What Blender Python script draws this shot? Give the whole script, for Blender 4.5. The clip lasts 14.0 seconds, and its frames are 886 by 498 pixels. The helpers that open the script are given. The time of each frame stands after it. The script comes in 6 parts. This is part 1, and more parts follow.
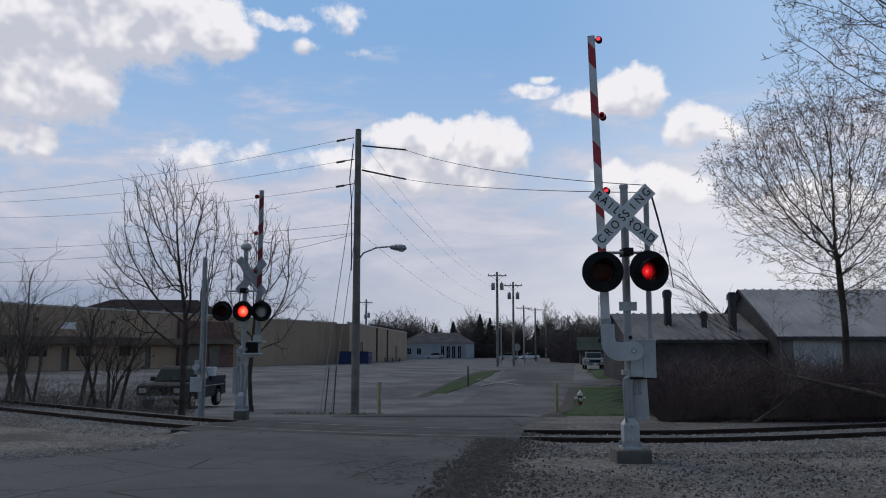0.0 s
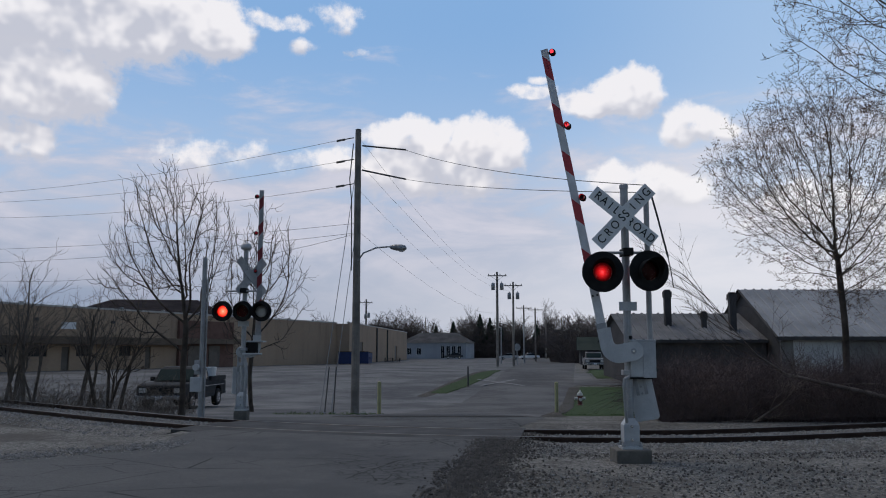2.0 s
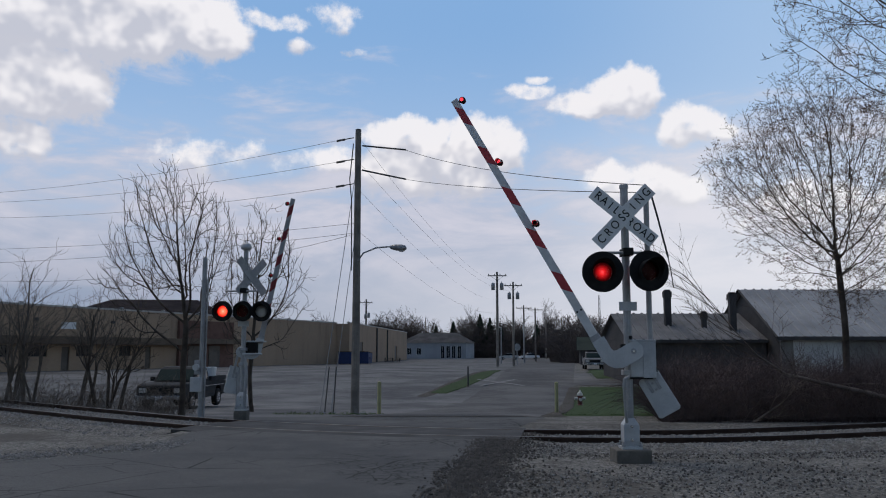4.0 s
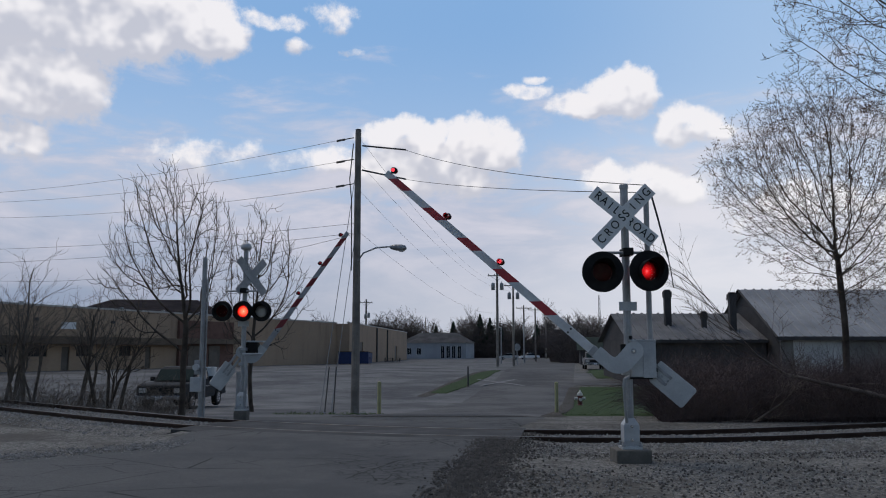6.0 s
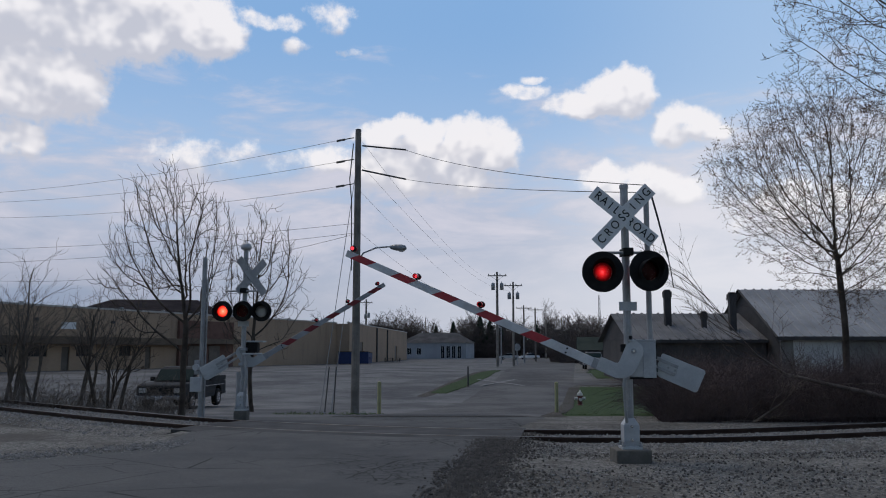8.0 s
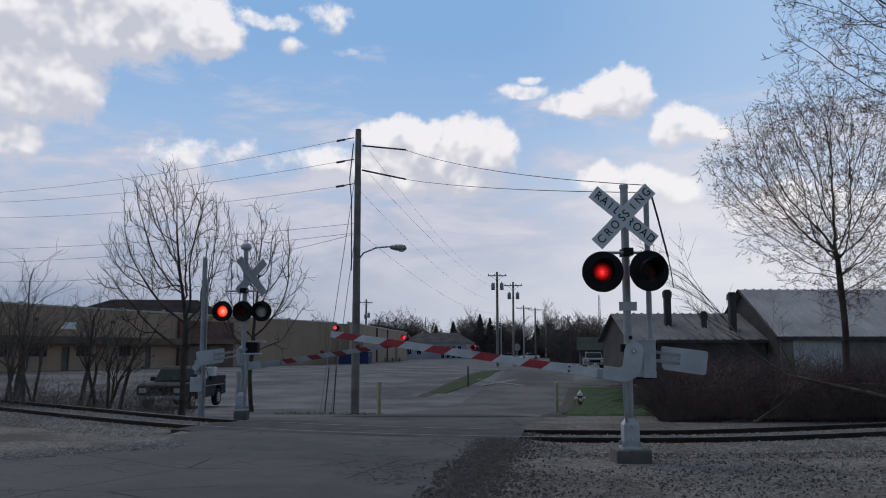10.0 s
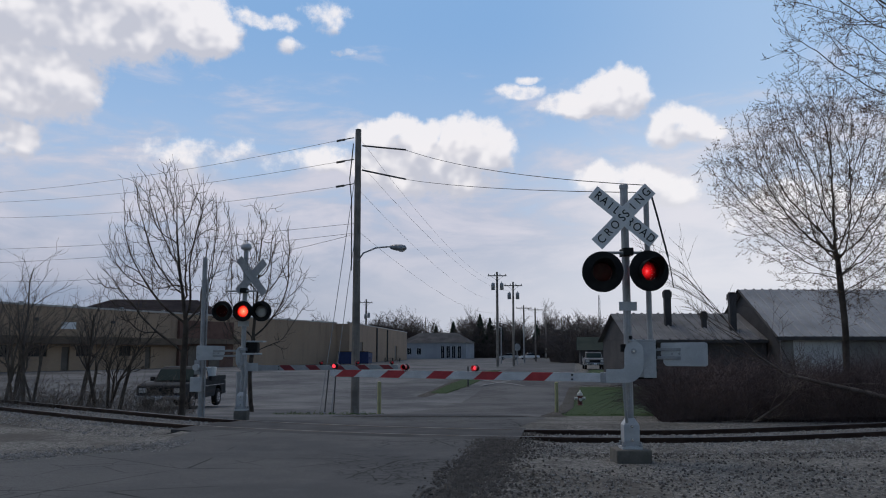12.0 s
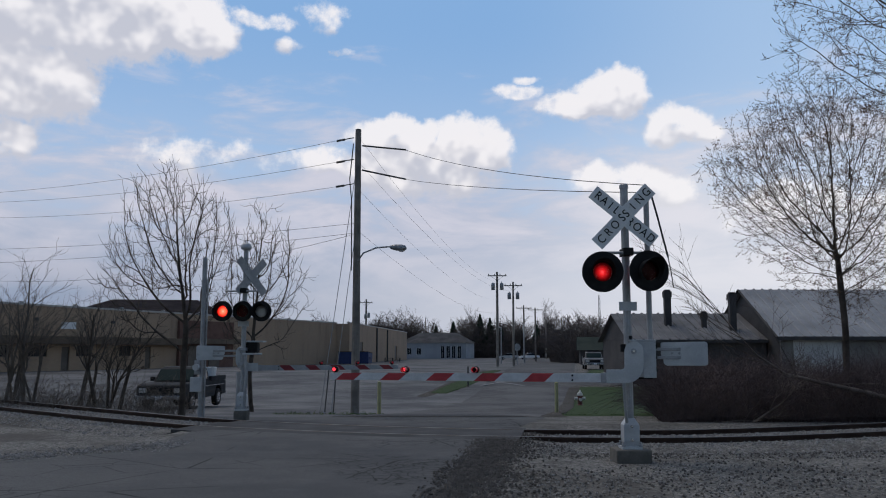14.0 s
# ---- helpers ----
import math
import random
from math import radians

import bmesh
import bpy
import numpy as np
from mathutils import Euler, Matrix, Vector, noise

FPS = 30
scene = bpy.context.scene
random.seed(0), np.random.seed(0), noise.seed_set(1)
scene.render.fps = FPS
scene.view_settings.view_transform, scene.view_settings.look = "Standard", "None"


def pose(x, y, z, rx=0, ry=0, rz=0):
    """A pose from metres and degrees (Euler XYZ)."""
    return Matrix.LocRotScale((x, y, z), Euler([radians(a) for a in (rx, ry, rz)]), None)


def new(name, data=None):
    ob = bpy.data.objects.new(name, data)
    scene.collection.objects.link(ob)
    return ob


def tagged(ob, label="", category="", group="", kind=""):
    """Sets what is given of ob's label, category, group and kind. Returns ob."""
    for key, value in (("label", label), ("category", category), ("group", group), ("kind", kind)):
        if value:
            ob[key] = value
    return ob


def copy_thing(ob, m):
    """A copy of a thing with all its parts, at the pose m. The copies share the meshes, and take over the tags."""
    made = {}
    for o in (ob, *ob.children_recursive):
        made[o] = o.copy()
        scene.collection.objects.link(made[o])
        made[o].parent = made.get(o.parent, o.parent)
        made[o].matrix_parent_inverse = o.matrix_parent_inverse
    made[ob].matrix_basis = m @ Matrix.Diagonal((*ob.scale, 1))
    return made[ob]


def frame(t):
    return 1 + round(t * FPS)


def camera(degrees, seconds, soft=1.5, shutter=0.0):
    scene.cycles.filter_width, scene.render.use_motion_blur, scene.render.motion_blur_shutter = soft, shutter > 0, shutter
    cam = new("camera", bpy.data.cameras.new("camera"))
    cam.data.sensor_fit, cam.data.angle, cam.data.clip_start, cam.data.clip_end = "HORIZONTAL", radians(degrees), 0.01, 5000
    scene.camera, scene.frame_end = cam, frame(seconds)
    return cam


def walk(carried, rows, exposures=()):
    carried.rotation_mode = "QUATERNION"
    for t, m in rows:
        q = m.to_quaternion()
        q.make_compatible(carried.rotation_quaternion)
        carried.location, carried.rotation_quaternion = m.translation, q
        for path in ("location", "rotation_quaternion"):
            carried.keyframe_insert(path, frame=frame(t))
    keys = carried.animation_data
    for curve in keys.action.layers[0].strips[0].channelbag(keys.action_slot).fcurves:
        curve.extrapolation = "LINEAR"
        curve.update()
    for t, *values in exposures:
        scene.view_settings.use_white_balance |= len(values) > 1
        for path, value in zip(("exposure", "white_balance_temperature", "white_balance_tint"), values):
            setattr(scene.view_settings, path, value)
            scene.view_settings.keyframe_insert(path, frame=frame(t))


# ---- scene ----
cam = camera(55.84, 14.0, soft=1.05)
EYE = pose(0, 0, 1.49, 96.97, 0, 0)
walk(cam, [(0, EYE), (14, EYE)], exposures=[(0, 0.0), (14, 0.0)])

# ---- light ----
world = bpy.data.worlds.new("world")
scene.world = world
world.use_nodes = True
wn = world.node_tree
sky = wn.nodes.new("ShaderNodeTexSky")
sky.sky_type, sky.sun_disc = "NISHITA", False
sky.sun_elevation, sky.sun_rotation = radians(58), radians(-50)
wn.nodes["Background"].inputs["Strength"].default_value = 0.105
wn.links.new(sky.outputs[0], wn.nodes["Background"].inputs["Color"])
sun_data = bpy.data.lights.new("sun", "SUN")
sun_data.energy, sun_data.angle, sun_data.color = 1.25, radians(40), (1.0, 0.9, 0.76)
sun = new("sun", sun_data)
sun.rotation_euler = (radians(32), 0, radians(230))


# ---- materials ----
def shader(name):
    m = bpy.data.materials.new(name)
    m.use_nodes = True
    return m, m.node_tree, m.node_tree.nodes["Principled BSDF"]


def node(nt, kind, **values):
    n = nt.nodes.new(kind)
    for k, v in values.items():
        n.inputs[k].default_value = v
    return n


def mixcol(nt, fac, a, b):
    n = nt.nodes.new("ShaderNodeMix")
    n.data_type = "RGBA"
    for sock, v in ((n.inputs[0], fac), (n.inputs[6], a), (n.inputs[7], b)):
        if isinstance(v, bpy.types.NodeSocket):
            nt.links.new(v, sock)
        elif isinstance(v, (int, float)):
            sock.default_value = v
        else:
            sock.default_value = (*v[:3], 1)
    return n.outputs[2]


def calc(nt, op, a, b=0.0, c=None, clamp=False):
    n = nt.nodes.new("ShaderNodeMath")
    n.operation, n.use_clamp = op, clamp
    for i, v in enumerate((a, b) if c is None else (a, b, c)):
        if isinstance(v, bpy.types.NodeSocket):
            nt.links.new(v, n.inputs[i])
        else:
            n.inputs[i].default_value = v
    return n.outputs[0]


def ramp(nt, value, lo, hi):
    n = nt.nodes.new("ShaderNodeMapRange")
    n.interpolation_type = "SMOOTHSTEP"
    nt.links.new(value, n.inputs[0])
    n.inputs[1].default_value, n.inputs[2].default_value = lo, hi
    return n.outputs[0]


def noisy(nt, scale, detail=4.0, rough=0.6, vec=None, distort=0.0):
    n = node(nt, "ShaderNodeTexNoise", Scale=scale, Detail=detail, Roughness=rough, Distortion=distort)
    if vec is None:
        vec = nt.nodes.new("ShaderNodeTexCoord").outputs["Object"]
    nt.links.new(vec, n.inputs["Vector"])
    return n.outputs["Fac"]


def plain(name, dark, light, rough=0.7, metal=0.0, big=1.2, fine=25.0, bump=0.15, depth=0.004, stain=None, each=0.0):
    """A surface whose colour wanders between two tones at two scales, with fine relief."""
    m, nt, bsdf = shader(name)
    wide, grain = noisy(nt, big), noisy(nt, fine, 5)
    col = mixcol(nt, ramp(nt, wide, 0.3, 0.7), dark, light)
    mid = [(a + b) / 2 for a, b in zip(dark, light)]
    col = mixcol(nt, calc(nt, "MULTIPLY", ramp(nt, grain, 0.35, 0.75), 0.45), col, [v * 0.72 for v in mid])
    if stain:
        spots = ramp(nt, noisy(nt, big * 2.3, 6, 0.7), 0.58, 0.7)
        col = mixcol(nt, calc(nt, "MULTIPLY", spots, 0.7), col, stain)
    if each:
        info = nt.nodes.new("ShaderNodeObjectInfo")
        col = mixcol(nt, calc(nt, "MULTIPLY", info.outputs["Random"], each), col, [v * 0.5 for v in mid])
    nt.links.new(col, bsdf.inputs["Base Color"])
    r = calc(nt, "MULTIPLY_ADD", grain, 0.25, rough - 0.12, clamp=True)
    nt.links.new(r, bsdf.inputs["Roughness"])
    bsdf.inputs["Metallic"].default_value = metal
    bsdf.inputs["Specular IOR Level"].default_value = 0.2 if rough > 0.75 else 0.5
    if bump:
        b = node(nt, "ShaderNodeBump", Strength=bump, Distance=depth)
        nt.links.new(grain, b.inputs["Height"])
        nt.links.new(b.outputs[0], bsdf.inputs["Normal"])
    return m


def glow(name, color, strength, dark=None, size=0.1):
    """A lamp's face, hot in the middle of its reflector."""
    m, nt, bsdf = shader(name)
    nt.nodes.remove(bsdf)
    em = node(nt, "ShaderNodeEmission", Strength=strength)
    em.inputs[0].default_value = (*color, 1)
    if dark:
        ln = nt.nodes.new("ShaderNodeVectorMath")
        ln.operation = "LENGTH"
        nt.links.new(nt.nodes.new("ShaderNodeTexCoord").outputs["Object"], ln.inputs[0])
        out = calc(nt, "ADD", ln.outputs["Value"], calc(nt, "MULTIPLY_ADD", noisy(nt, 38, 2), 0.05, -0.025))
        col = mixcol(nt, ramp(nt, out, 0.0, size), color, dark)
        col = mixcol(nt, ramp(nt, out, 0.035, 0.0), col, [min(1.0, v + 0.4) for v in color])
        nt.links.new(col, em.inputs[0])
    nt.links.new(em.outputs[0], nt.nodes["Material Output"].inputs[0])
    return m


def asphalt_look(name, dark, light, crack=0.9):
    m, nt, bsdf = shader(name)
    co = nt.nodes.new("ShaderNodeTexCoord").outputs["Object"]
    wide, mid, grain = noisy(nt, 0.22, 5, 0.6, co), noisy(nt, 1.6, 5, 0.65, co), noisy(nt, 45, 3, 0.7, co)
    col = mixcol(nt, ramp(nt, wide, 0.35, 0.65), dark, light)
    col = mixcol(nt, calc(nt, "MULTIPLY", ramp(nt, mid, 0.45, 0.75), 0.35), col, [v * 1.35 for v in light])
    col = mixcol(nt, calc(nt, "MULTIPLY", ramp(nt, grain, 0.4, 0.7), 0.45), col, [v * 0.5 for v in dark])
    warp = nt.nodes.new("ShaderNodeVectorMath")
    warp.operation = "MULTIPLY_ADD"
    nt.links.new(node(nt, "ShaderNodeTexNoise", Scale=2.2, Detail=6.0, Roughness=0.65).outputs["Color"], warp.inputs[0])
    warp.inputs[1].default_value = (1.1, 1.1, 0)
    nt.links.new(co, warp.inputs[2])
    height = grain
    across = nt.nodes.new("ShaderNodeSeparateXYZ")
    nt.links.new(co, across.inputs[0])
    for scale, width, part_of in ((0.35, 0.008, 0.44), (1.2, 0.016, 0.5), (4.5, 0.06, 0.45)):
        vor = node(nt, "ShaderNodeTexVoronoi", Scale=scale)
        vor.feature = "DISTANCE_TO_EDGE"
        nt.links.new(warp.outputs[0], vor.inputs["Vector"])
        line = calc(nt, "SUBTRACT", 1.0, ramp(nt, vor.outputs["Distance"], 0.0, width), clamp=True)
        line = calc(nt, "MULTIPLY", line, ramp(nt, noisy(nt, 0.3, 3, 0.6, co), part_of, part_of + 0.1))
        if scale > 2:
            line = calc(nt, "MULTIPLY", line, ramp(nt, across.outputs[0], -2.6, -0.6))
        col = mixcol(nt, calc(nt, "MULTIPLY", line, crack), col, (0.012, 0.012, 0.012))
        height = calc(nt, "SUBTRACT", height, line)
    nt.links.new(col, bsdf.inputs["Base Color"])
    bsdf.inputs["Roughness"].default_value = 0.9
    bsdf.inputs["Specular IOR Level"].default_value = 0.15
    b = node(nt, "ShaderNodeBump", Strength=0.4, Distance=0.012)
    nt.links.new(height, b.inputs["Height"])
    nt.links.new(b.outputs[0], bsdf.inputs["Normal"])
    return m


def gravel_look(name, dark, light, scale=32.0, patch=(0.07, 0.062, 0.05)):
    m, nt, bsdf = shader(name)
    co = nt.nodes.new("ShaderNodeTexCoord").outputs["Object"]
    vor = node(nt, "ShaderNodeTexVoronoi", Scale=scale)
    nt.links.new(co, vor.inputs["Vector"])
    tone = nt.nodes.new("ShaderNodeSeparateColor")
    nt.links.new(vor.outputs["Color"], tone.inputs[0])
    col = mixcol(nt, tone.outputs[0], dark, light)
    col = mixcol(nt, ramp(nt, noisy(nt, 0.5, 5, 0.65, co), 0.42, 0.66), col, patch)
    col = mixcol(nt, calc(nt, "MULTIPLY", ramp(nt, noisy(nt, 7, 6, 0.75, co), 0.5, 0.66), 0.75), col, [v * 0.6 for v in dark])
    nt.links.new(col, bsdf.inputs["Base Color"])
    bsdf.inputs["Roughness"].default_value = 0.95
    bsdf.inputs["Specular IOR Level"].default_value = 0.15
    h = calc(nt, "SUBTRACT", noisy(nt, 9, 5, 0.7, co), calc(nt, "MULTIPLY", vor.outputs["Distance"], 1.0))
    b = node(nt, "ShaderNodeBump", Strength=0.5, Distance=0.02)
    nt.links.new(h, b.inputs["Height"])
    nt.links.new(b.outputs[0], bsdf.inputs["Normal"])
    return m


def brick_look(name, a, b_, mortar, scale=1.0, rows=0.075, width=0.22):
    m, nt, bsdf = shader(name)
    co = nt.nodes.new("ShaderNodeTexCoord").outputs["UV"]
    br = node(nt, "ShaderNodeTexBrick", Scale=scale)
    for k, v in (("Mortar Size", 0.012), ("Brick Width", width), ("Row Height", rows)):
        br.inputs[k].default_value = v
    br.inputs["Color1"].default_value, br.inputs["Color2"].default_value = (*a, 1), (*b_, 1)
    br.inputs["Mortar"].default_value = (*mortar, 1)
    nt.links.new(co, br.inputs["Vector"])
    streak = nt.nodes.new("ShaderNodeMapping")
    streak.inputs["Scale"].default_value = (1.0, 0.12, 1.0)
    nt.links.new(co, streak.inputs["Vector"])
    col = mixcol(nt, calc(nt, "MULTIPLY", ramp(nt, noisy(nt, 0.8, 5, 0.65, streak.outputs[0]), 0.45, 0.75), 0.5), br.outputs["Color"], [v * 0.6 for v in a])
    col = mixcol(nt, calc(nt, "MULTIPLY", ramp(nt, noisy(nt, 0.15, 4, 0.6, co), 0.4, 0.7), 0.35), col, [v * 1.25 for v in b_])
    nt.links.new(col, bsdf.inputs["Base Color"])
    bsdf.inputs["Roughness"].default_value = 0.9
    bp = node(nt, "ShaderNodeBump", Strength=0.3, Distance=0.01)
    nt.links.new(br.outputs["Fac"], bp.inputs["Height"])
    bp.invert = True
    nt.links.new(bp.outputs[0], bsdf.inputs["Normal"])
    return m


def glass_look(name, tint, rough=0.05, shine=0.14):
    m, nt, bsdf = shader(name)
    bsdf.inputs["Base Color"].default_value = (*tint, 1)
    bsdf.inputs["Roughness"].default_value = rough
    bsdf.inputs["IOR"].default_value = 1.5
    bsdf.inputs["Specular IOR Level"].default_value = shine
    return m


def lens_look(name, tint):
    """Thin tinted glass over a lamp."""
    m, nt, bsdf = shader(name)
    nt.nodes.remove(bsdf)
    clear, gloss = nt.nodes.new("ShaderNodeBsdfTransparent"), nt.nodes.new("ShaderNodeBsdfGlossy")
    clear.inputs[0].default_value = (*tint, 1)
    gloss.inputs["Roughness"].default_value = 0.15
    mix = node(nt, "ShaderNodeMixShader", Fac=0.006)
    nt.links.new(clear.outputs[0], mix.inputs[1])
    nt.links.new(gloss.outputs[0], mix.inputs[2])
    nt.links.new(mix.outputs[0], nt.nodes["Material Output"].inputs[0])
    return m


ASPHALT = asphalt_look("asphalt", (0.066, 0.067, 0.069), (0.1, 0.1, 0.099))
FAR_ROAD = asphalt_look("road_asphalt", (0.06, 0.059, 0.06), (0.12, 0.117, 0.115), 0.5)
LOT = asphalt_look("lot_asphalt", (0.068, 0.068, 0.071), (0.155, 0.154, 0.153), 0.4)
GRAVEL = gravel_look("gravel", (0.06, 0.058, 0.053), (0.23, 0.222, 0.207), patch=(0.08, 0.075, 0.067))
STONE = plain("ballast_stone", (0.095, 0.094, 0.093), (0.28, 0.275, 0.265), 0.9, big=9, fine=60)
DARK_STONE = plain("dark_stone", (0.045, 0.042, 0.04), (0.1, 0.094, 0.088), 0.9, big=9, fine=60)
VERGE = gravel_look("verge_dirt", (0.035, 0.031, 0.026), (0.1, 0.092, 0.08), patch=(0.05, 0.044, 0.036))
GRASS_SOIL = plain("grass_soil", (0.02, 0.04, 0.008), (0.034, 0.058, 0.014), 0.95, big=1.5, fine=30, bump=0.6, depth=0.02)
GRASS = plain("grass", (0.045, 0.082, 0.018), (0.08, 0.125, 0.035), 0.8, big=0.8, fine=8, bump=0)
RAIL_SIDE = plain("rail_rust", (0.034, 0.022, 0.018), (0.07, 0.046, 0.037), 0.85, 0.3, 2, 40)
RAIL_TOP = plain("rail_head", (0.05, 0.045, 0.042), (0.1, 0.093, 0.09), 0.5, 0.7, 3, 50, 0.05)
TIE_WOOD = plain("tie_wood", (0.02, 0.017, 0.014), (0.05, 0.042, 0.035), 0.95, big=2, fine=20, each=0.5)
RUBBER = plain("crossing_rubber", (0.04, 0.04, 0.041), (0.072, 0.072, 0.073), 0.95, big=1.5, fine=30)
GALV = plain("galvanised_steel", (0.22, 0.225, 0.235), (0.34, 0.345, 0.355), 0.5, 0.35, 3, 60, 0.08, stain=(0.22, 0.22, 0.23))
SILVER = plain("silver_paint", (0.34, 0.35, 0.365), (0.47, 0.48, 0.49), 0.5, 0.15, 2.5, 50, 0.06, stain=(0.3, 0.3, 0.3))
WHITE = plain("white_reflective", (0.6, 0.6, 0.6), (0.72, 0.72, 0.72), 0.5, 0, 4, 60, 0.03, stain=(0.45, 0.44, 0.42))
BARRED = plain("arm_white", (0.44, 0.44, 0.45), (0.58, 0.58, 0.59), 0.45, 0, 4, 60, 0.03)
# darker copies of the arm paint; backlit shade is set in the colour
SHADED_WHITE = plain("arm_shaded_white", (0.24, 0.24, 0.25), (0.34, 0.34, 0.35), 0.6, 0, 4, 60, 0.03)
SHADED_RED = plain("arm_shaded_red", (0.15, 0.01, 0.016), (0.22, 0.018, 0.024), 0.6, 0, 5, 60, 0.03)
RED = plain("arm_red", (0.3, 0.012, 0.022), (0.42, 0.022, 0.035), 0.4, 0, 5, 60, 0.03)
BLACK = plain("black_paint", (0.009, 0.009, 0.01), (0.018, 0.018, 0.018), 0.8, 0, 4, 50, 0.05)
LETTER = plain("letter_black", (0.008, 0.008, 0.008), (0.014, 0.014, 0.014), 0.6, bump=0)
CONCRETE = plain("concrete", (0.085, 0.078, 0.068), (0.14, 0.13, 0.115), 0.9, big=2.5, fine=30, stain=(0.06, 0.055, 0.048))
POLE_WOOD = plain("pole_wood", (0.14, 0.125, 0.11), (0.25, 0.225, 0.2), 0.9, big=2, fine=30, bump=0.4)
WIRE = plain("wire", (0.03, 0.03, 0.032), (0.05, 0.05, 0.05), 0.6, bump=0)
BARK = plain("bark", (0.04, 0.031, 0.025), (0.09, 0.073, 0.06), 0.95, big=3, fine=25, bump=0.5, depth=0.02)
PALE_BARK = plain("pale_bark", (0.075, 0.062, 0.052), (0.15, 0.128, 0.11), 0.95, big=3, fine=25, bump=0.5, depth=0.02)
# raised above bark: glare of the sky behind crown twigs is in the tone
TWIG_BARK = plain("twig_bark", (0.09, 0.072, 0.062), (0.17, 0.14, 0.122), 0.95, big=3, fine=25, bump=0.3, depth=0.02)
BUD = plain("bud", (0.06, 0.032, 0.02), (0.12, 0.07, 0.035), 0.9, big=3, fine=10, bump=0)
CANE = plain("bramble_cane", (0.06, 0.044, 0.043), (0.11, 0.083, 0.08), 0.95, big=0.7, fine=6, bump=0)
LITTER = plain("leaf_litter", (0.045, 0.034, 0.033), (0.09, 0.068, 0.064), 0.95, big=0.7, fine=9, bump=0.8, depth=0.06)
# far needle and wood tones carry aerial haze in their lightened colour
CONIFER = plain("conifer_needles", (0.018, 0.03, 0.02), (0.036, 0.054, 0.034), 0.9, big=0.5, fine=3, bump=0)
FAR_WOOD = plain("far_wood", (0.06, 0.05, 0.047), (0.115, 0.096, 0.09), 0.95, big=0.1, fine=1, bump=0)
BRICK = brick_look("tan_brick", (0.285, 0.19, 0.126), (0.35, 0.243, 0.163), (0.26, 0.205, 0.155))
ENTRY_BRICK = plain("entry_brick", (0.11, 0.062, 0.05), (0.17, 0.1, 0.08), 0.9, big=0.7, fine=14)
FASCIA = plain("brown_fascia", (0.1, 0.075, 0.055), (0.16, 0.12, 0.09), 0.8, big=0.6, fine=12)
COPING = plain("roof_coping", (0.32, 0.3, 0.28), (0.46, 0.44, 0.41), 0.6, big=0.8, fine=14)
DARK_ROOF = plain("dark_shingle", (0.028, 0.022, 0.026), (0.055, 0.043, 0.048), 0.9, big=0.5, fine=9, bump=0.4)
TINTED = glass_look("tinted_glass", (0.02, 0.034, 0.034), 0.5, 0.02)
GLASS = glass_look("window_glass", (0.012, 0.014, 0.017), 0.12)
DOOR = plain("door_brown", (0.07, 0.055, 0.045), (0.11, 0.09, 0.07), 0.6, big=1.5, fine=20)
TIN = plain("roof_tin", (0.18, 0.183, 0.19), (0.29, 0.293, 0.3), 0.6, 0.1, 0.4, 9, 0.08, stain=(0.17, 0.15, 0.14))
OLD_TIN = plain("old_roof_tin", (0.1, 0.1, 0.105), (0.18, 0.178, 0.18), 0.85, 0, 0.4, 9, 0.08, stain=(0.07, 0.06, 0.055))
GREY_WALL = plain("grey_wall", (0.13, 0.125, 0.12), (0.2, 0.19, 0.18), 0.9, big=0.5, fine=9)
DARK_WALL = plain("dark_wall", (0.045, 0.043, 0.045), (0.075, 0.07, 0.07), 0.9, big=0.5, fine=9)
PALE_WALL = plain("pale_wall", (0.36, 0.36, 0.36), (0.5, 0.5, 0.5), 0.85, big=0.5, fine=9)
BLUE_WALL = plain("blue_grey_siding", (0.26, 0.275, 0.3), (0.34, 0.355, 0.38), 0.8, big=0.3, fine=6)
GREEN_WALL = plain("green_siding", (0.042, 0.058, 0.05), (0.07, 0.09, 0.075), 0.8, big=0.3, fine=6)
TRIM_WHITE = plain("trim_white", (0.6, 0.6, 0.6), (0.75, 0.75, 0.75), 0.6, big=1, fine=20)
YELLOW = plain("bollard_yellow", (0.3, 0.28, 0.14), (0.42, 0.39, 0.2), 0.7, big=4, fine=40, stain=(0.2, 0.19, 0.14))
HYDRANT = plain("hydrant_red", (0.07, 0.014, 0.012), (0.13, 0.024, 0.02), 0.5, big=6, fine=50)
HYDRANT_WHITE = plain("hydrant_white", (0.42, 0.41, 0.38), (0.56, 0.55, 0.51), 0.5, big=6, fine=50)
TRUCK = plain("truck_paint", (0.016, 0.017, 0.02), (0.03, 0.032, 0.036), 0.8, 0.0, 1.5, 40, 0.02)
SILVER_CAR = plain("silver_car_paint", (0.4, 0.41, 0.43), (0.5, 0.51, 0.53), 0.3, 0.5, 1.5, 40, 0.02)
GREY_PAINT = plain("grey_truck_paint", (0.11, 0.112, 0.118), (0.16, 0.162, 0.168), 0.5, 0.0, 1.5, 40, 0.02)
DARK_CAR = plain("dark_car_paint", (0.03, 0.03, 0.035), (0.05, 0.05, 0.055), 0.3, 0.3, 1.5, 40, 0.02)
TYRE = plain("tyre_rubber", (0.01, 0.01, 0.01), (0.02, 0.02, 0.02), 0.85, big=6, fine=40)
CHROME = plain("chrome", (0.4, 0.4, 0.42), (0.6, 0.6, 0.62), 0.25, 0.9, 5, 40, 0.02)
BLUE_BIN = plain("blue_bin", (0.01, 0.025, 0.09), (0.016, 0.036, 0.13), 0.6, 0, 2, 20, 0.1)
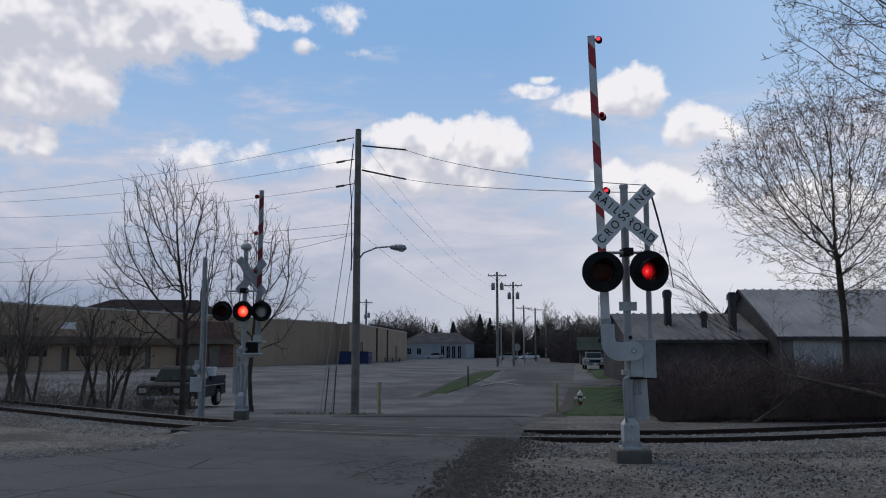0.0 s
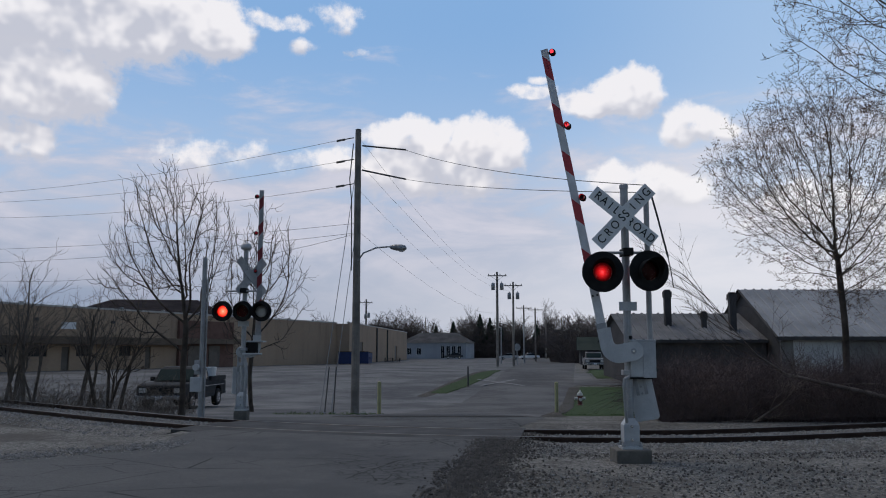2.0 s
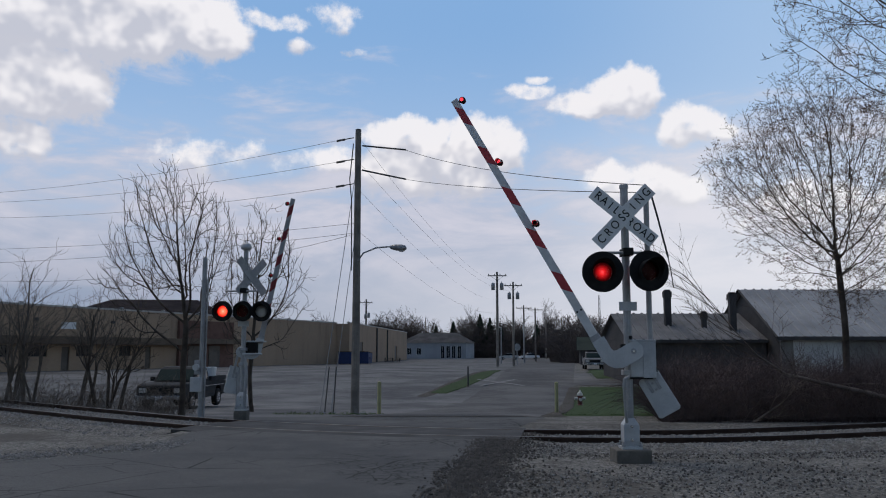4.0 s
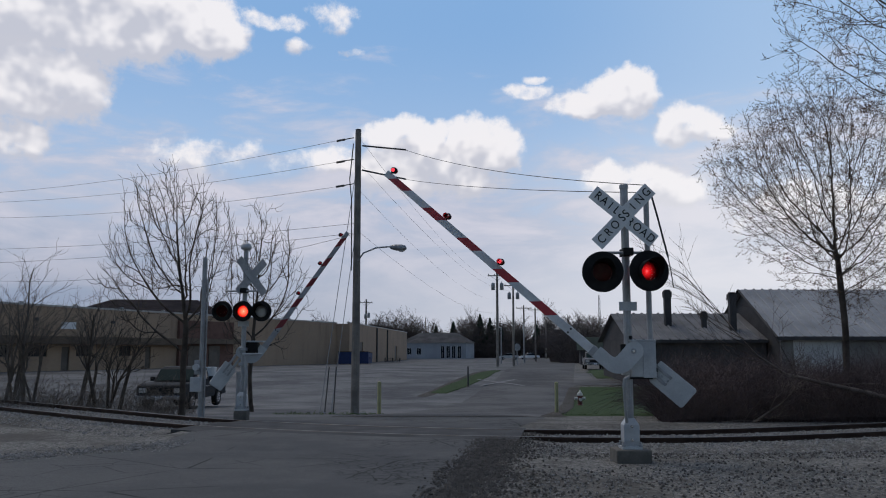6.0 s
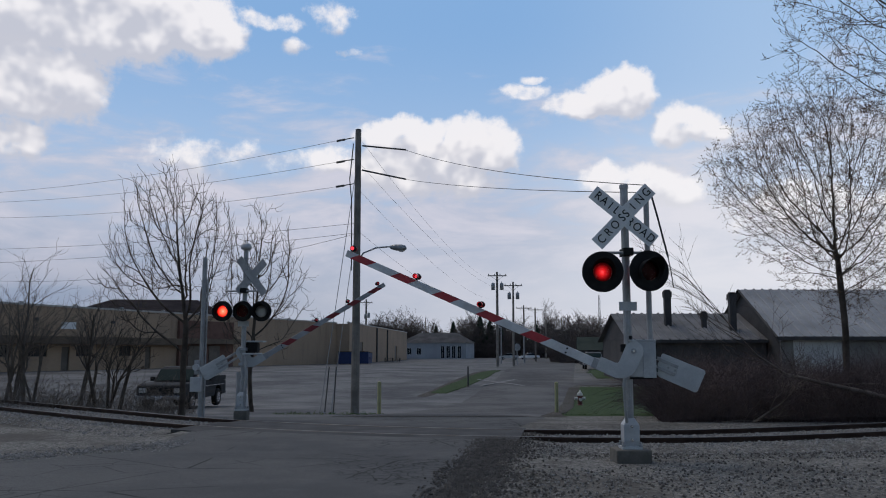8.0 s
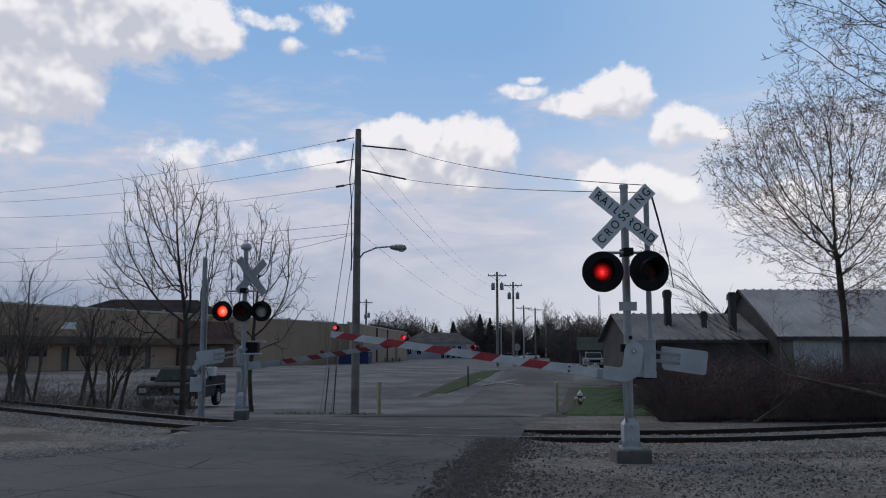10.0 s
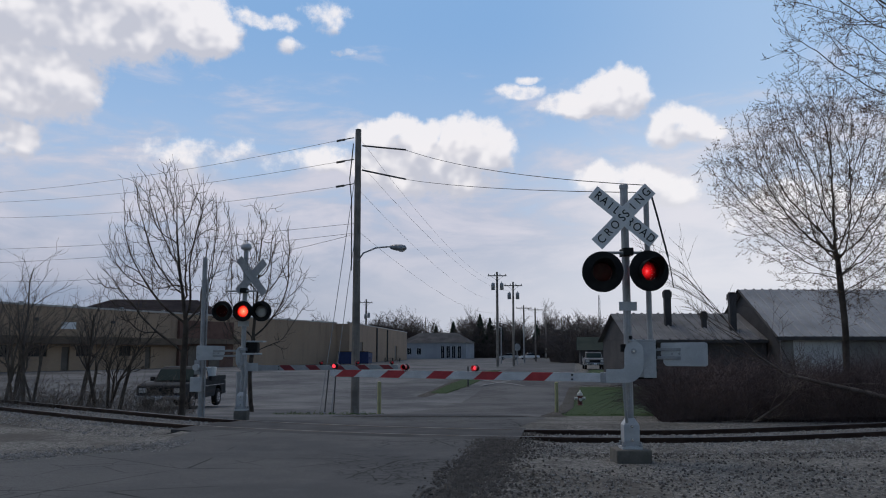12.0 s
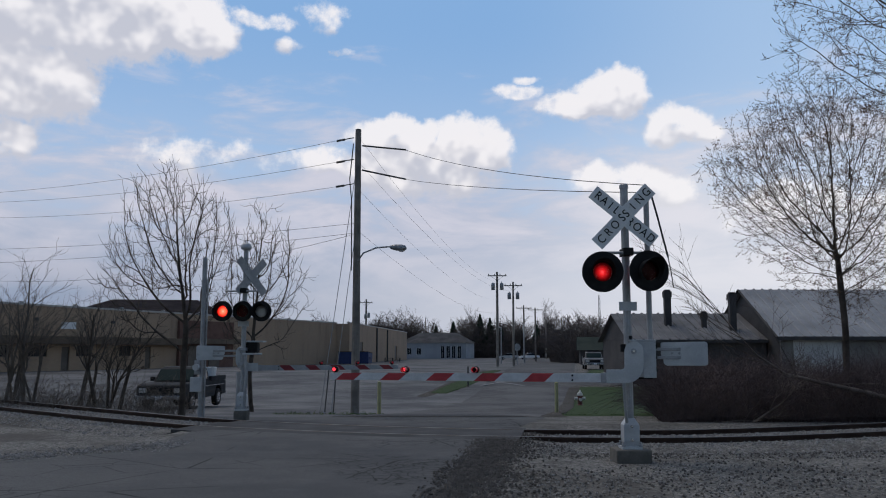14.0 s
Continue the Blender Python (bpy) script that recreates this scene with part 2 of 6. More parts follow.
PORCELAIN = plain("porcelain", (0.35, 0.34, 0.33), (0.5, 0.49, 0.47), 0.3, big=6, fine=40)
PAINT_LINE = plain("road_paint", (0.15, 0.15, 0.15), (0.25, 0.25, 0.245), 0.8, big=3, fine=20, stain=(0.13, 0.13, 0.13))
LAMP_RED = glow("lamp_red", (0.85, 0.035, 0.05), 1.1, (0.03, 0.001, 0.002), 0.135)
LAMP_HOT = glow("lamp_hot_red", (1.0, 0.5, 0.25), 2.2, (0.35, 0.006, 0.004), 0.15)
ARM_GLOW = glow("arm_lamp_red", (1.0, 0.06, 0.09), 1.2)
LENS_RED = lens_look("red_lens", (1.0, 0.55, 0.55))
# face of the added shutters, coloured like a lens with its lamp off
SHUTTER = plain("unlit_lens_tone", (0.014, 0.0006, 0.002), (0.034, 0.001, 0.004), 0.9, big=20, fine=90, bump=0)
ARM_LENS = plain("arm_lamp_lens", (0.5, 0.01, 0.015), (0.6, 0.015, 0.02), 0.25, bump=0)


# ---- building blocks ----
def part(name, bm, material, parent=None, label="", m=None, smooth=False):
    me = bpy.data.meshes.new(name)
    bm.to_mesh(me)
    bm.free()
    if smooth:
        for p in me.polygons:
            p.use_smooth = True
    for mt in (material if isinstance(material, (list, tuple)) else (material,)):
        me.materials.append(mt)
    ob = new(name, me)
    if m is not None:
        ob.matrix_basis = m
    ob.parent = parent
    return tagged(ob, label)


def thing(name, x, y, z, label, category, group="", kind="", rz=0):
    ob = new(name)
    ob.matrix_basis = pose(x, y, z, 0, 0, rz)
    return tagged(ob, label, category, group, kind)


def box(bm, x0, x1, y0, y1, z0, z1, bevel=0.0, mat=0):
    made = bmesh.ops.create_cube(bm, size=1)["verts"]
    for v in made:
        v.co = Vector(((x0 + x1) / 2 + v.co.x * (x1 - x0), (y0 + y1) / 2 + v.co.y * (y1 - y0), (z0 + z1) / 2 + v.co.z * (z1 - z0)))
    faces = {f for v in made for f in v.link_faces}
    for f in faces:
        f.material_index = mat
    if bevel:
        edges = list({e for v in made for e in v.link_edges})
        bmesh.ops.bevel(bm, geom=edges, offset=bevel, segments=2, affect="EDGES", profile=0.6)
    return bm


def boxes(*items, bevel=0.0):
    bm = bmesh.new()
    for it in items:
        box(bm, *it, bevel=bevel)
    return bm


def tube(bm, a, b, r0, r1=None, sides=12, caps=True, mat=0):
    a, b = Vector(a), Vector(b)
    r1 = r0 if r1 is None else r1
    q = (b - a).to_track_quat("Z", "Y").to_matrix().to_4x4()
    made = bmesh.ops.create_cone(bm, cap_ends=caps, segments=sides, radius1=r0, radius2=r1, depth=(b - a).length,
                                 matrix=Matrix.Translation((a + b) / 2) @ q)["verts"]
    for f in {f for v in made for f in v.link_faces}:
        f.material_index = mat
    return bm


def tubes(*items, sides=12):
    bm = bmesh.new()
    for it in items:
        tube(bm, *it, sides=sides)
    return bm


def bent(bm, pts, r, sides=8):
    for a, b in zip(pts, pts[1:]):
        tube(bm, a, b, r, sides=sides)
    for p in pts[1:-1]:
        bmesh.ops.create_uvsphere(bm, u_segments=8, v_segments=6, radius=r, matrix=Matrix.Translation(p))
    return bm


def prism(outline, depth, axis="y", bevel=0.0, start=None):
    """A flat outline given depth: outline in (x, z), depth along y, centred or from start."""
    bm = bmesh.new()
    y0 = -depth / 2 if start is None else start
    vs = [bm.verts.new((x, y0, z)) for x, z in outline]
    f = bm.faces.new(vs)
    ext = bmesh.ops.extrude_face_region(bm, geom=[f])["geom"]
    bmesh.ops.translate(bm, vec=(0, depth, 0), verts=[g for g in ext if isinstance(g, bmesh.types.BMVert)])
    bmesh.ops.recalc_face_normals(bm, faces=bm.faces)
    if bevel:
        bmesh.ops.bevel(bm, geom=list(bm.edges), offset=bevel, segments=2, affect="EDGES")
    if axis == "x":
        bm.transform(Matrix.Rotation(radians(90), 4, "Z"))
    return bm


def lathe(profile, sides=20, caps=True):
    """A turned shape about z from (radius, height) pairs."""
    bm = bmesh.new()
    rings = [[bm.verts.new((r * math.cos(i * math.tau / sides), r * math.sin(i * math.tau / sides), z)) for i in range(sides)] for r, z in profile]
    for lo, hi in zip(rings, rings[1:]):
        for i in range(sides):
            bm.faces.new((lo[i], lo[(i + 1) % sides], hi[(i + 1) % sides], hi[i]))
    if caps:
        bm.faces.new(rings[0][::-1])
        bm.faces.new(rings[-1])
    return bm


def raw(name, verts, faces, material, parent=None, label="", smooth=False, mats=None):
    me = bpy.data.meshes.new(name)
    me.from_pydata(verts, [], faces)
    for mt in (material if isinstance(material, (list, tuple)) else (material,)):
        me.materials.append(mt)
    if mats is not None:
        me.polygons.foreach_set("material_index", mats)
    if smooth:
        me.polygons.foreach_set("use_smooth", [True] * len(faces))
    me.update()
    ob = new(name, me)
    ob.parent = parent
    return tagged(ob, label)


# ---- lie of the land ----
LAND_Y = (-5000, 19.5, 24, 30, 40, 47, 55, 71, 87, 200, 4000)
LAND_Z = (-0.2, -0.2, -0.38, -0.7, -1.05, -1.02, -0.8, -0.32, -0.35, -0.4, -0.4)


def rail_line(x, off=0.0):
    """Plan point of the track at x, off metres beyond the near rail, and its slope there."""
    def f(q):
        return 16.35 + 0.0295 * (q - 4.0) ** 2 if q < 4.0 else 16.35 + 0.034 * (q - 4.0) ** 2
    q, e = min(max(x, -9.0), 8.0), 0.01
    s = (f(q + e) - f(q - e)) / (2 * e)
    y = f(q) + s * (x - q)
    k = off / math.hypot(1, s)
    return x - s * k, y + k, s


def rail_height(x):
    return -0.15 + 0.10 * min(max((-x - 5.5) / 9, 0), 1.2) + 0.06 * min(max((x - 5) / 5, 0), 1.5)


def ease(v):
    v = min(max(v, 0.0), 1.0)
    return v * v * (3 - 2 * v)


def land(x, y):
    """Height of the ground: level to the crossing, a dip beyond it, then level; lower along the track bed."""
    z = float(sum(np.interp(y + d, LAND_Y, LAND_Z) for d in (-1.5, -0.5, 0.5, 1.5)) / 4)
    if -45 < x < 45 and 10 < y < 60:
        _, ry, s = rail_line(x)
        off = (y - ry) / math.hypot(1, s)
        w = ease((off + 2.3) / 1.1) * ease((3.9 - off) / 1.1) * max(ease((x - 1.9) / 0.9), ease((-5.5 - x) / 0.9))
        z += w * min(0.0, rail_height(x) - 0.24 - z)
    return z


def sheet(name, rows, lift, material, across=10, step=0.5, label="", rough=0.0, category="", sunk=False):
    """A surface laid over the land, from rows of (y, left x, right x)."""
    ys = [r[0] for r in rows]
    y, cuts = ys[0], []
    while y < ys[-1]:
        cuts.append(y)
        y += step * max(1.0, y / 25)
    cuts = sorted(set(cuts + ys))
    verts, faces = [], []
    for y in cuts:
        xl, xr = np.interp(y, ys, [r[1] for r in rows]), np.interp(y, ys, [r[2] for r in rows])
        for i in range(across + 1):
            edge = i in (0, across)
            x = xl + (xr - xl) * i / across
            if edge and rough:
                x += rough * noise.noise((x * 0.3, y * 1.1, 3.0))
            verts.append((x, y, land(x, y) + (-0.03 if sunk and (edge or y in (ys[0], ys[-1])) else lift * 0.2 if edge else lift)))
    n = across + 1
    for j in range(len(cuts) - 1):
        for i in range(across):
            faces.append((j * n + i, j * n + i + 1, (j + 1) * n + i + 1, (j + 1) * n + i))
    return tagged(raw(name, verts, faces, material, smooth=True), label, category, kind="structure")


# ---- sky ----
def sky_look():
    m, nt, bsdf = shader("sky_and_clouds")
    nt.nodes.remove(bsdf)
    uv = nt.nodes.new("ShaderNodeTexCoord").outputs["UV"]
    sep = nt.nodes.new("ShaderNodeSeparateXYZ")
    nt.links.new(uv, sep.inputs[0])
    u, v = sep.outputs[0], sep.outputs[1]

    def field(dv, detail=9.0):
        """Cloud cover at a height shifted by dv degrees: soft heaps broken by noise."""
        at = nt.nodes.new("ShaderNodeVectorMath")
        at.inputs[1].default_value = (0, dv, 0)
        nt.links.new(uv, at.inputs[0])
        warp = node(nt, "ShaderNodeTexNoise", Scale=0.22, Detail=min(detail, 8.0), Roughness=0.58)
        nt.links.new(at.outputs[0], warp.inputs["Vector"])
        bend = nt.nodes.new("ShaderNodeVectorMath")
        bend.operation = "MULTIPLY_ADD"
        bend.inputs[1].default_value = (2.2, 1.5, 0)
        nt.links.new(warp.outputs["Color"], bend.inputs[0])
        nt.links.new(at.outputs[0], bend.inputs[2])
        best = None
        for cx, cy, rx, ry, body in HEAPS:
            d = nt.nodes.new("ShaderNodeVectorMath")
            d.operation = "SUBTRACT"
            d.inputs[1].default_value = (cx + 1.1, cy + 0.75, 0)
            nt.links.new(bend.outputs[0], d.inputs[0])
            s = nt.nodes.new("ShaderNodeVectorMath")
            s.operation = "MULTIPLY"
            s.inputs[1].default_value = (1 / rx, 1 / ry, 0)
            nt.links.new(d.outputs[0], s.inputs[0])
            ln = nt.nodes.new("ShaderNodeVectorMath")
            ln.operation = "LENGTH"
            nt.links.new(s.outputs[0], ln.inputs[0])
            f = calc(nt, "MINIMUM", calc(nt, "MULTIPLY", calc(nt, "SUBTRACT", 1.05, ln.outputs["Value"]), body * 1.9), body * 0.78)
            best = f if best is None else calc(nt, "MAXIMUM", best, f)
        puff = noisy(nt, 0.5, detail, 0.6, at.outputs[0])
        return calc(nt, "ADD", calc(nt, "MAXIMUM", best, -0.6), calc(nt, "MULTIPLY_ADD", puff, 1.9, -0.95))

    here, soft_here, above = field(0.0), field(-0.2, 2.0), field(1.6, 2.0)
    cover = ramp(nt, here, -0.05, 0.52)
    stretch = nt.nodes.new("ShaderNodeVectorMath")
    stretch.operation = "MULTIPLY"
    stretch.inputs[1].default_value = (0.1, 0.34, 1)
    nt.links.new(uv, stretch.inputs[0])
    veil = noisy(nt, 1.0, 6, 0.6, stretch.outputs[0], 0.4)
    low = calc(nt, "MULTIPLY_ADD", veil, 1.5, calc(nt, "MULTIPLY", v, -0.049))
    low = ramp(nt, low, -0.12, 0.34)
    blue = mixcol(nt, ramp(nt, v, 4.0, 23.0), (0.48, 0.61, 0.8), (0.235, 0.42, 0.715))
    blue = mixcol(nt, calc(nt, "MULTIPLY", ramp(nt, u, 3.0, 26.0), 0.55), blue, (0.47, 0.62, 0.83))
    haze = mixcol(nt, ramp(nt, veil, 0.36, 0.66), (0.43, 0.475, 0.6), (0.66, 0.64, 0.72))
    col = mixcol(nt, calc(nt, "MULTIPLY", low, 0.88), blue, haze)
    lit = ramp(nt, calc(nt, "SUBTRACT", soft_here, above), -0.38, 0.5)
    heap = mixcol(nt, lit, (0.57, 0.58, 0.655), (0.91, 0.885, 0.905))
    col = mixcol(nt, calc(nt, "MULTIPLY", cover, 0.94), col, heap)
    dusk = mixcol(nt, ramp(nt, u, -27.0, 16.0), (0.24, 0.3, 0.42), (0.66, 0.68, 0.75))
    down = calc(nt, "SUBTRACT", 1.0, ramp(nt, v, 0.5, 9.5))
    col = mixcol(nt, calc(nt, "MULTIPLY", down, 0.9), col, dusk)
    bright = calc(nt, "MULTIPLY", ramp(nt, u, 2.0, 18.0), calc(nt, "SUBTRACT", ramp(nt, v, 1.0, 5.0), ramp(nt, v, 9.0, 18.0)))
    col = mixcol(nt, calc(nt, "MULTIPLY", bright, 0.4), col, (0.9, 0.9, 0.93))
    em = node(nt, "ShaderNodeEmission", Strength=1.0)
    nt.links.new(col, em.inputs[0])
    nt.links.new(em.outputs[0], nt.nodes["Material Output"].inputs[0])
    return m


# clouds by bearing and height above the horizon, in degrees: centre, half width, half height, body
HEAPS = ((-25.1, 21.4, 10.9, 3.6, 1.30), (-16.2, 20.8, 2.8, 2.1, 0.95), (-26.8, 16.9, 4.8, 3.2, 0.95), (-27.7, 12.9, 2.2, 1.5, 0.50), (-12.1, 21.7, 3.5, 0.4, 0.29), (-8.0, 22.2, 1.6, 1.1, 0.34), (-10.3, 20.2, 1.3, 0.5, 0.29), (-6.6, 20.1, 0.8, 0.3, 0.27), (12.4, 17.2, 3.0, 1.7, 1.00), (9.9, 16.6, 2.9, 1.0, 0.80), (6.0, 17.6, 1.9, 0.6, 0.60), (6.6, 18.4, 1.0, 0.3, 0.40), (16.5, 14.7, 2.3, 1.4, 0.80), (18.1, 14.1, 1.8, 0.5, 0.60), (-2.5, 14.7, 3.4, 1.4, 0.90), (2.6, 13.9, 3.1, 2.2, 1.00), (-0.9, 12.4, 5.9, 2.3, 0.75), (-7.6, 13.1, 2.7, 1.1, 0.50), (11.1, 11.6, 1.7, 1.1, 0.70), (13.7, 10.8, 3.2, 1.6, 0.85), (16.1, 10.3, 1.6, 1.1, 0.70), (23.6, 9.3, 4.6, 2.1, 0.60), (-17.0, 12.8, 4.7, 1.0, 0.2))


def build_sky():
    verts, faces, uvs = [], [], []
    us, vs = list(range(-80, 81, 4)), list(range(-4, 45, 4))
    for el in vs:
        for az in us:
            a, e = radians(az), radians(el)
            verts.append((3000 * math.sin(a) * math.cos(e), 3000 * math.cos(a) * math.cos(e), 3000 * math.sin(e)))
            uvs.append((az, el))
    n = len(us)
    for j in range(len(vs) - 1):
        for i in range(n - 1):
            faces.append((j * n + i, (j + 1) * n + i, (j + 1) * n + i + 1, j * n + i + 1))
    ob = raw("sky_backdrop", verts, faces, sky_look(), smooth=True)
    layer = ob.data.uv_layers.new(name="bearing")
    for lp in ob.data.loops:
        layer.data[lp.index].uv = uvs[lp.vertex_index]
    ob.location = (0, 0, 1.49)
    return tagged(ob, "blue spring sky with drifting white cumulus clouds", "sky", kind="structure")


SKY = build_sky()


# ---- ground and roads ----
def build_ground():
    ys = [-4000, -800, -200, -60, -20, 0, 5, 9] + [12 + 0.4 * i for i in range(31)] + [24.4, 26, 28, 30, 33, 36, 40, 43, 47, 51, 55, 60, 66, 71, 76, 87, 120, 200, 500, 1500, 4000]
    xs = [-4000, -1000, -200, -80, -50, -35] + list(range(-28, -14, 2)) + [-14 + 0.6 * i for i in range(44)] + list(range(13, 29, 2)) + [35, 50, 80, 200, 1000, 4000]
    verts = [(x, y, land(x, y)) for y in ys for x in xs]
    n = len(xs)
    faces = [(j * n + i, j * n + i + 1, (j + 1) * n + i + 1, (j + 1) * n + i) for j in range(len(ys) - 1) for i in range(n - 1)]
    return tagged(raw("ground", verts, faces, GRAVEL, smooth=True), "pale grey gravel and dirt ground beside the road", "ground", kind="structure")


build_ground()
ROAD = ((-55, -30, -4.0), (0.5, -30, -1.0), (9.6, -30, 0.0), (12.2, -26, 0.4), (13.0, -7.2, 0.52), (14.9, -4.95, 0.82), (17.0, -5.2, 1.15), (19.0, -5.5, 1.75), (21.5, -6.4, 2.3), (24.5, -10, 3.0))
sheet("road", ROAD, 0.03, ASPHALT, 14, 0.5, "cracked grey asphalt road leading over the railway crossing", 0.25, "road")
sheet("road_beyond", ((24.5, -4, 3.0), (30, -1.5, 4.1), (40, 0.5, 5.9), (60, 3.6, 9.3), (90, 7.0, 14), (150, 14.5, 23.5), (330, 38, 50)), 0.045, FAR_ROAD, 8, 1.0,
      "worn grey asphalt road running to the far trees", 0.2, "road")
sheet("parking_lot", ((24.5, -60, -3.8), (30, -60, -1.3), (40, -60, 0.7), (60, -60, 3.7), (90, -60, 7.1), (150, -50, 14.6), (260, -40, 28)), 0.025, LOT, 20, 1.2,
      "wide worn asphalt parking lot with pale patches", 0.2, "parking lot")
sheet("cross_street", ((193.5, -260, 90), (201.5, -260, 90)), 0.07, LOT, 20, 1.0, "grey asphalt cross street before the far house", 0.0, "road")
sheet("dirt_verge", ((45.5, -1.5, -1.2), (47.5, -1.5, -0.5), (50, -1.0, -0.2), (54, -0.4, 0.3), (60, 0.6, 1.0), (66, 1.6, 2.2), (80, 4.1, 4.8)), 0.04, VERGE, 8, 0.6, "dark dirt worn along the grass strip", 0.45, "dirt", True)
sheet("dirt_verge", ((24.6, 2.7, 3.6), (28, 3.4, 4.0), (34, 4.5, 5.3), (44, 6.2, 6.9), (54, 7.9, 8.9)), 0.055, VERGE, 6, 0.6, "dark dirt edge between road and lawn", 0.3, "dirt", True)
sheet("driveway", ((56, 8.5, 15), (60, 9.2, 22), (70, 10.6, 24)), 0.03, LOT, 6, 1.0, "short asphalt driveway beside the road", 0.3, "driveway")


def lawn(name, rows, label, density=26):
    """Mown grass: a soil sheet with blades on it."""
    base = sheet(name, rows, 0.05, GRASS_SOIL, 24, 0.5, label, 0.2, "grass", True)
    rnd = random.Random(4)
    verts, faces = [], []
    ys = [r[0] for r in rows]
    count = int(sum((b[0] - a[0]) * ((a[2] - a[1]) + (b[2] - b[1])) / 2 for a, b in zip(rows, rows[1:])) * density)
    for _ in range(count):
        y = rnd.uniform(ys[0], ys[-1])
        xl, xr = np.interp(y, ys, [r[1] for r in rows]), np.interp(y, ys, [r[2] for r in rows])
        x = rnd.uniform(xl, xr)
        z, a, h = land(x, y) + 0.04, rnd.uniform(0, 3.2), rnd.uniform(0.01, 0.022)
        dx, dy = 0.03 * math.cos(a), 0.03 * math.sin(a)
        i = len(verts)
        verts += [(x - dx, y - dy, z), (x + dx, y + dy, z), (x + rnd.uniform(-.05, .05), y + rnd.uniform(-.05, .05), z + h)]
        faces.append((i, i + 1, i + 2))
    blades = raw("grass_blades", verts, faces, GRASS_SOIL, base)
    tagged(blades, kind="stuff")
    return base


lawn("lawn", ((26.0, 3.5, 8.0), (28.6, 3.95, 8.5), (36, 5.3, 13), (44, 6.6, 16), (52, 7.7, 15), (55, 8.6, 12)), "green mown lawn around the fire hydrant", 22)
lawn("lawn_beyond", ((62, 11, 22), (72, 12.2, 24), (82, 14, 25)), "green lawn beyond the driveway", 25)
lawn("grass_strip", ((48.5, -0.9, 0.1), (56, 0.3, 1.8), (66, 2.1, 3.7), (80, 4.7, 5.5)), "narrow green grass strip between lot and road", 45)


# ---- railway ----
GAUGE = 1.5
TRACK_X = [i * 0.5 for i in range(-80, 81)]


def sweep(profile, off, x_from, x_to, drop=0.0):
    """Run a closed profile of (side, up) along the track."""
    xs = [x for x in TRACK_X if x_from <= x <= x_to]
    verts, faces, n = [], [], len(profile)
    for x in xs:
        for side, up in profile:
            px, py, _ = rail_line(x, off + side)
            verts.append((px, py, rail_height(x) + up - drop))
    for j in range(len(xs) - 1):
        for i in range(n):
            k = (i + 1) % n
            faces.append((j * n + i, j * n + k, (j + 1) * n + k, (j + 1) * n + i))
    faces.append(tuple(range(n))[::-1])
    faces.append(tuple((len(xs) - 1) * n + i for i in range(n)))
    return verts, faces


def build_track():
    track = tagged(new("railway_track"), "rusty single railway track on grey stone ballast", "railway track", kind="structure")
    rail = ((-0.07, -0.17), (0.07, -0.17), (0.07, -0.155), (0.01, -0.14), (0.01, -0.045), (0.036, -0.035), (0.036, -0.004), (0.03, 0), (-0.03, 0), (-0.036, -0.004), (-0.036, -0.035), (-0.01, -0.045), (-0.01, -0.14), (-0.07, -0.155))
    for off in (0.0, GAUGE):
        v, f = sweep(rail, off, -40, 40)
        n = len(rail)
        mats = [1 if (i % n) in (6, 7, 8) and i < len(f) - 2 else 0 for i in range(len(f))]
        raw("rail", v, f, (RAIL_SIDE, RAIL_TOP), track, "dark rusty steel rail with a polished head", mats=mats)
    tie = bmesh.new()
    box(tie, -0.11, 0.11, -0.55, GAUGE + 0.55, -0.33, -0.148, 0.012)
    me = bpy.data.meshes.new("tie")
    tie.to_mesh(me)
    tie.free()
    me.materials.append(TIE_WOOD)
    x = -26.0
    while x < 24:
        if not -5.7 < x < 1.9:
            px, py, s = rail_line(x)
            ob = new("tie", me)
            ob.matrix_basis = Matrix.Translation((px, py, rail_height(x))) @ Matrix.Rotation(math.atan(s) + random.uniform(-.02, .02), 4, "Z")
            ob.parent = track
        x += 0.53 / math.hypot(1, rail_line(x)[2])
    bed = ((-1.9, -0.34), (-0.8, -0.105), (GAUGE + 0.8, -0.105), (GAUGE + 1.9, -0.34))
    for a, b in ((-40, -5.5), (1.5, 40)):
        v, f = sweep(bed, 0.0, a, b)
        tagged(raw("ballast_bed", v, f, GRAVEL, track), "bed of grey ballast stone")
    for name, lo, hi, fall, rise in (("crossing_panel", 0.075, GAUGE - 0.075, 0.006, 0.006), ("crossing_strip", -0.75, -0.05, 0.034, 0.006), ("crossing_strip", GAUGE + 0.05, GAUGE + 0.75, 0.006, 0.034)):
        v, f = sweep(((lo, -0.1), (hi, -0.1), (hi, -rise), (lo, -fall)), 0.0, -5.5, 1.5)
        raw(name, v, f, RUBBER, track, "dark worn panel between the rails")
    return track


TRACK = build_track()


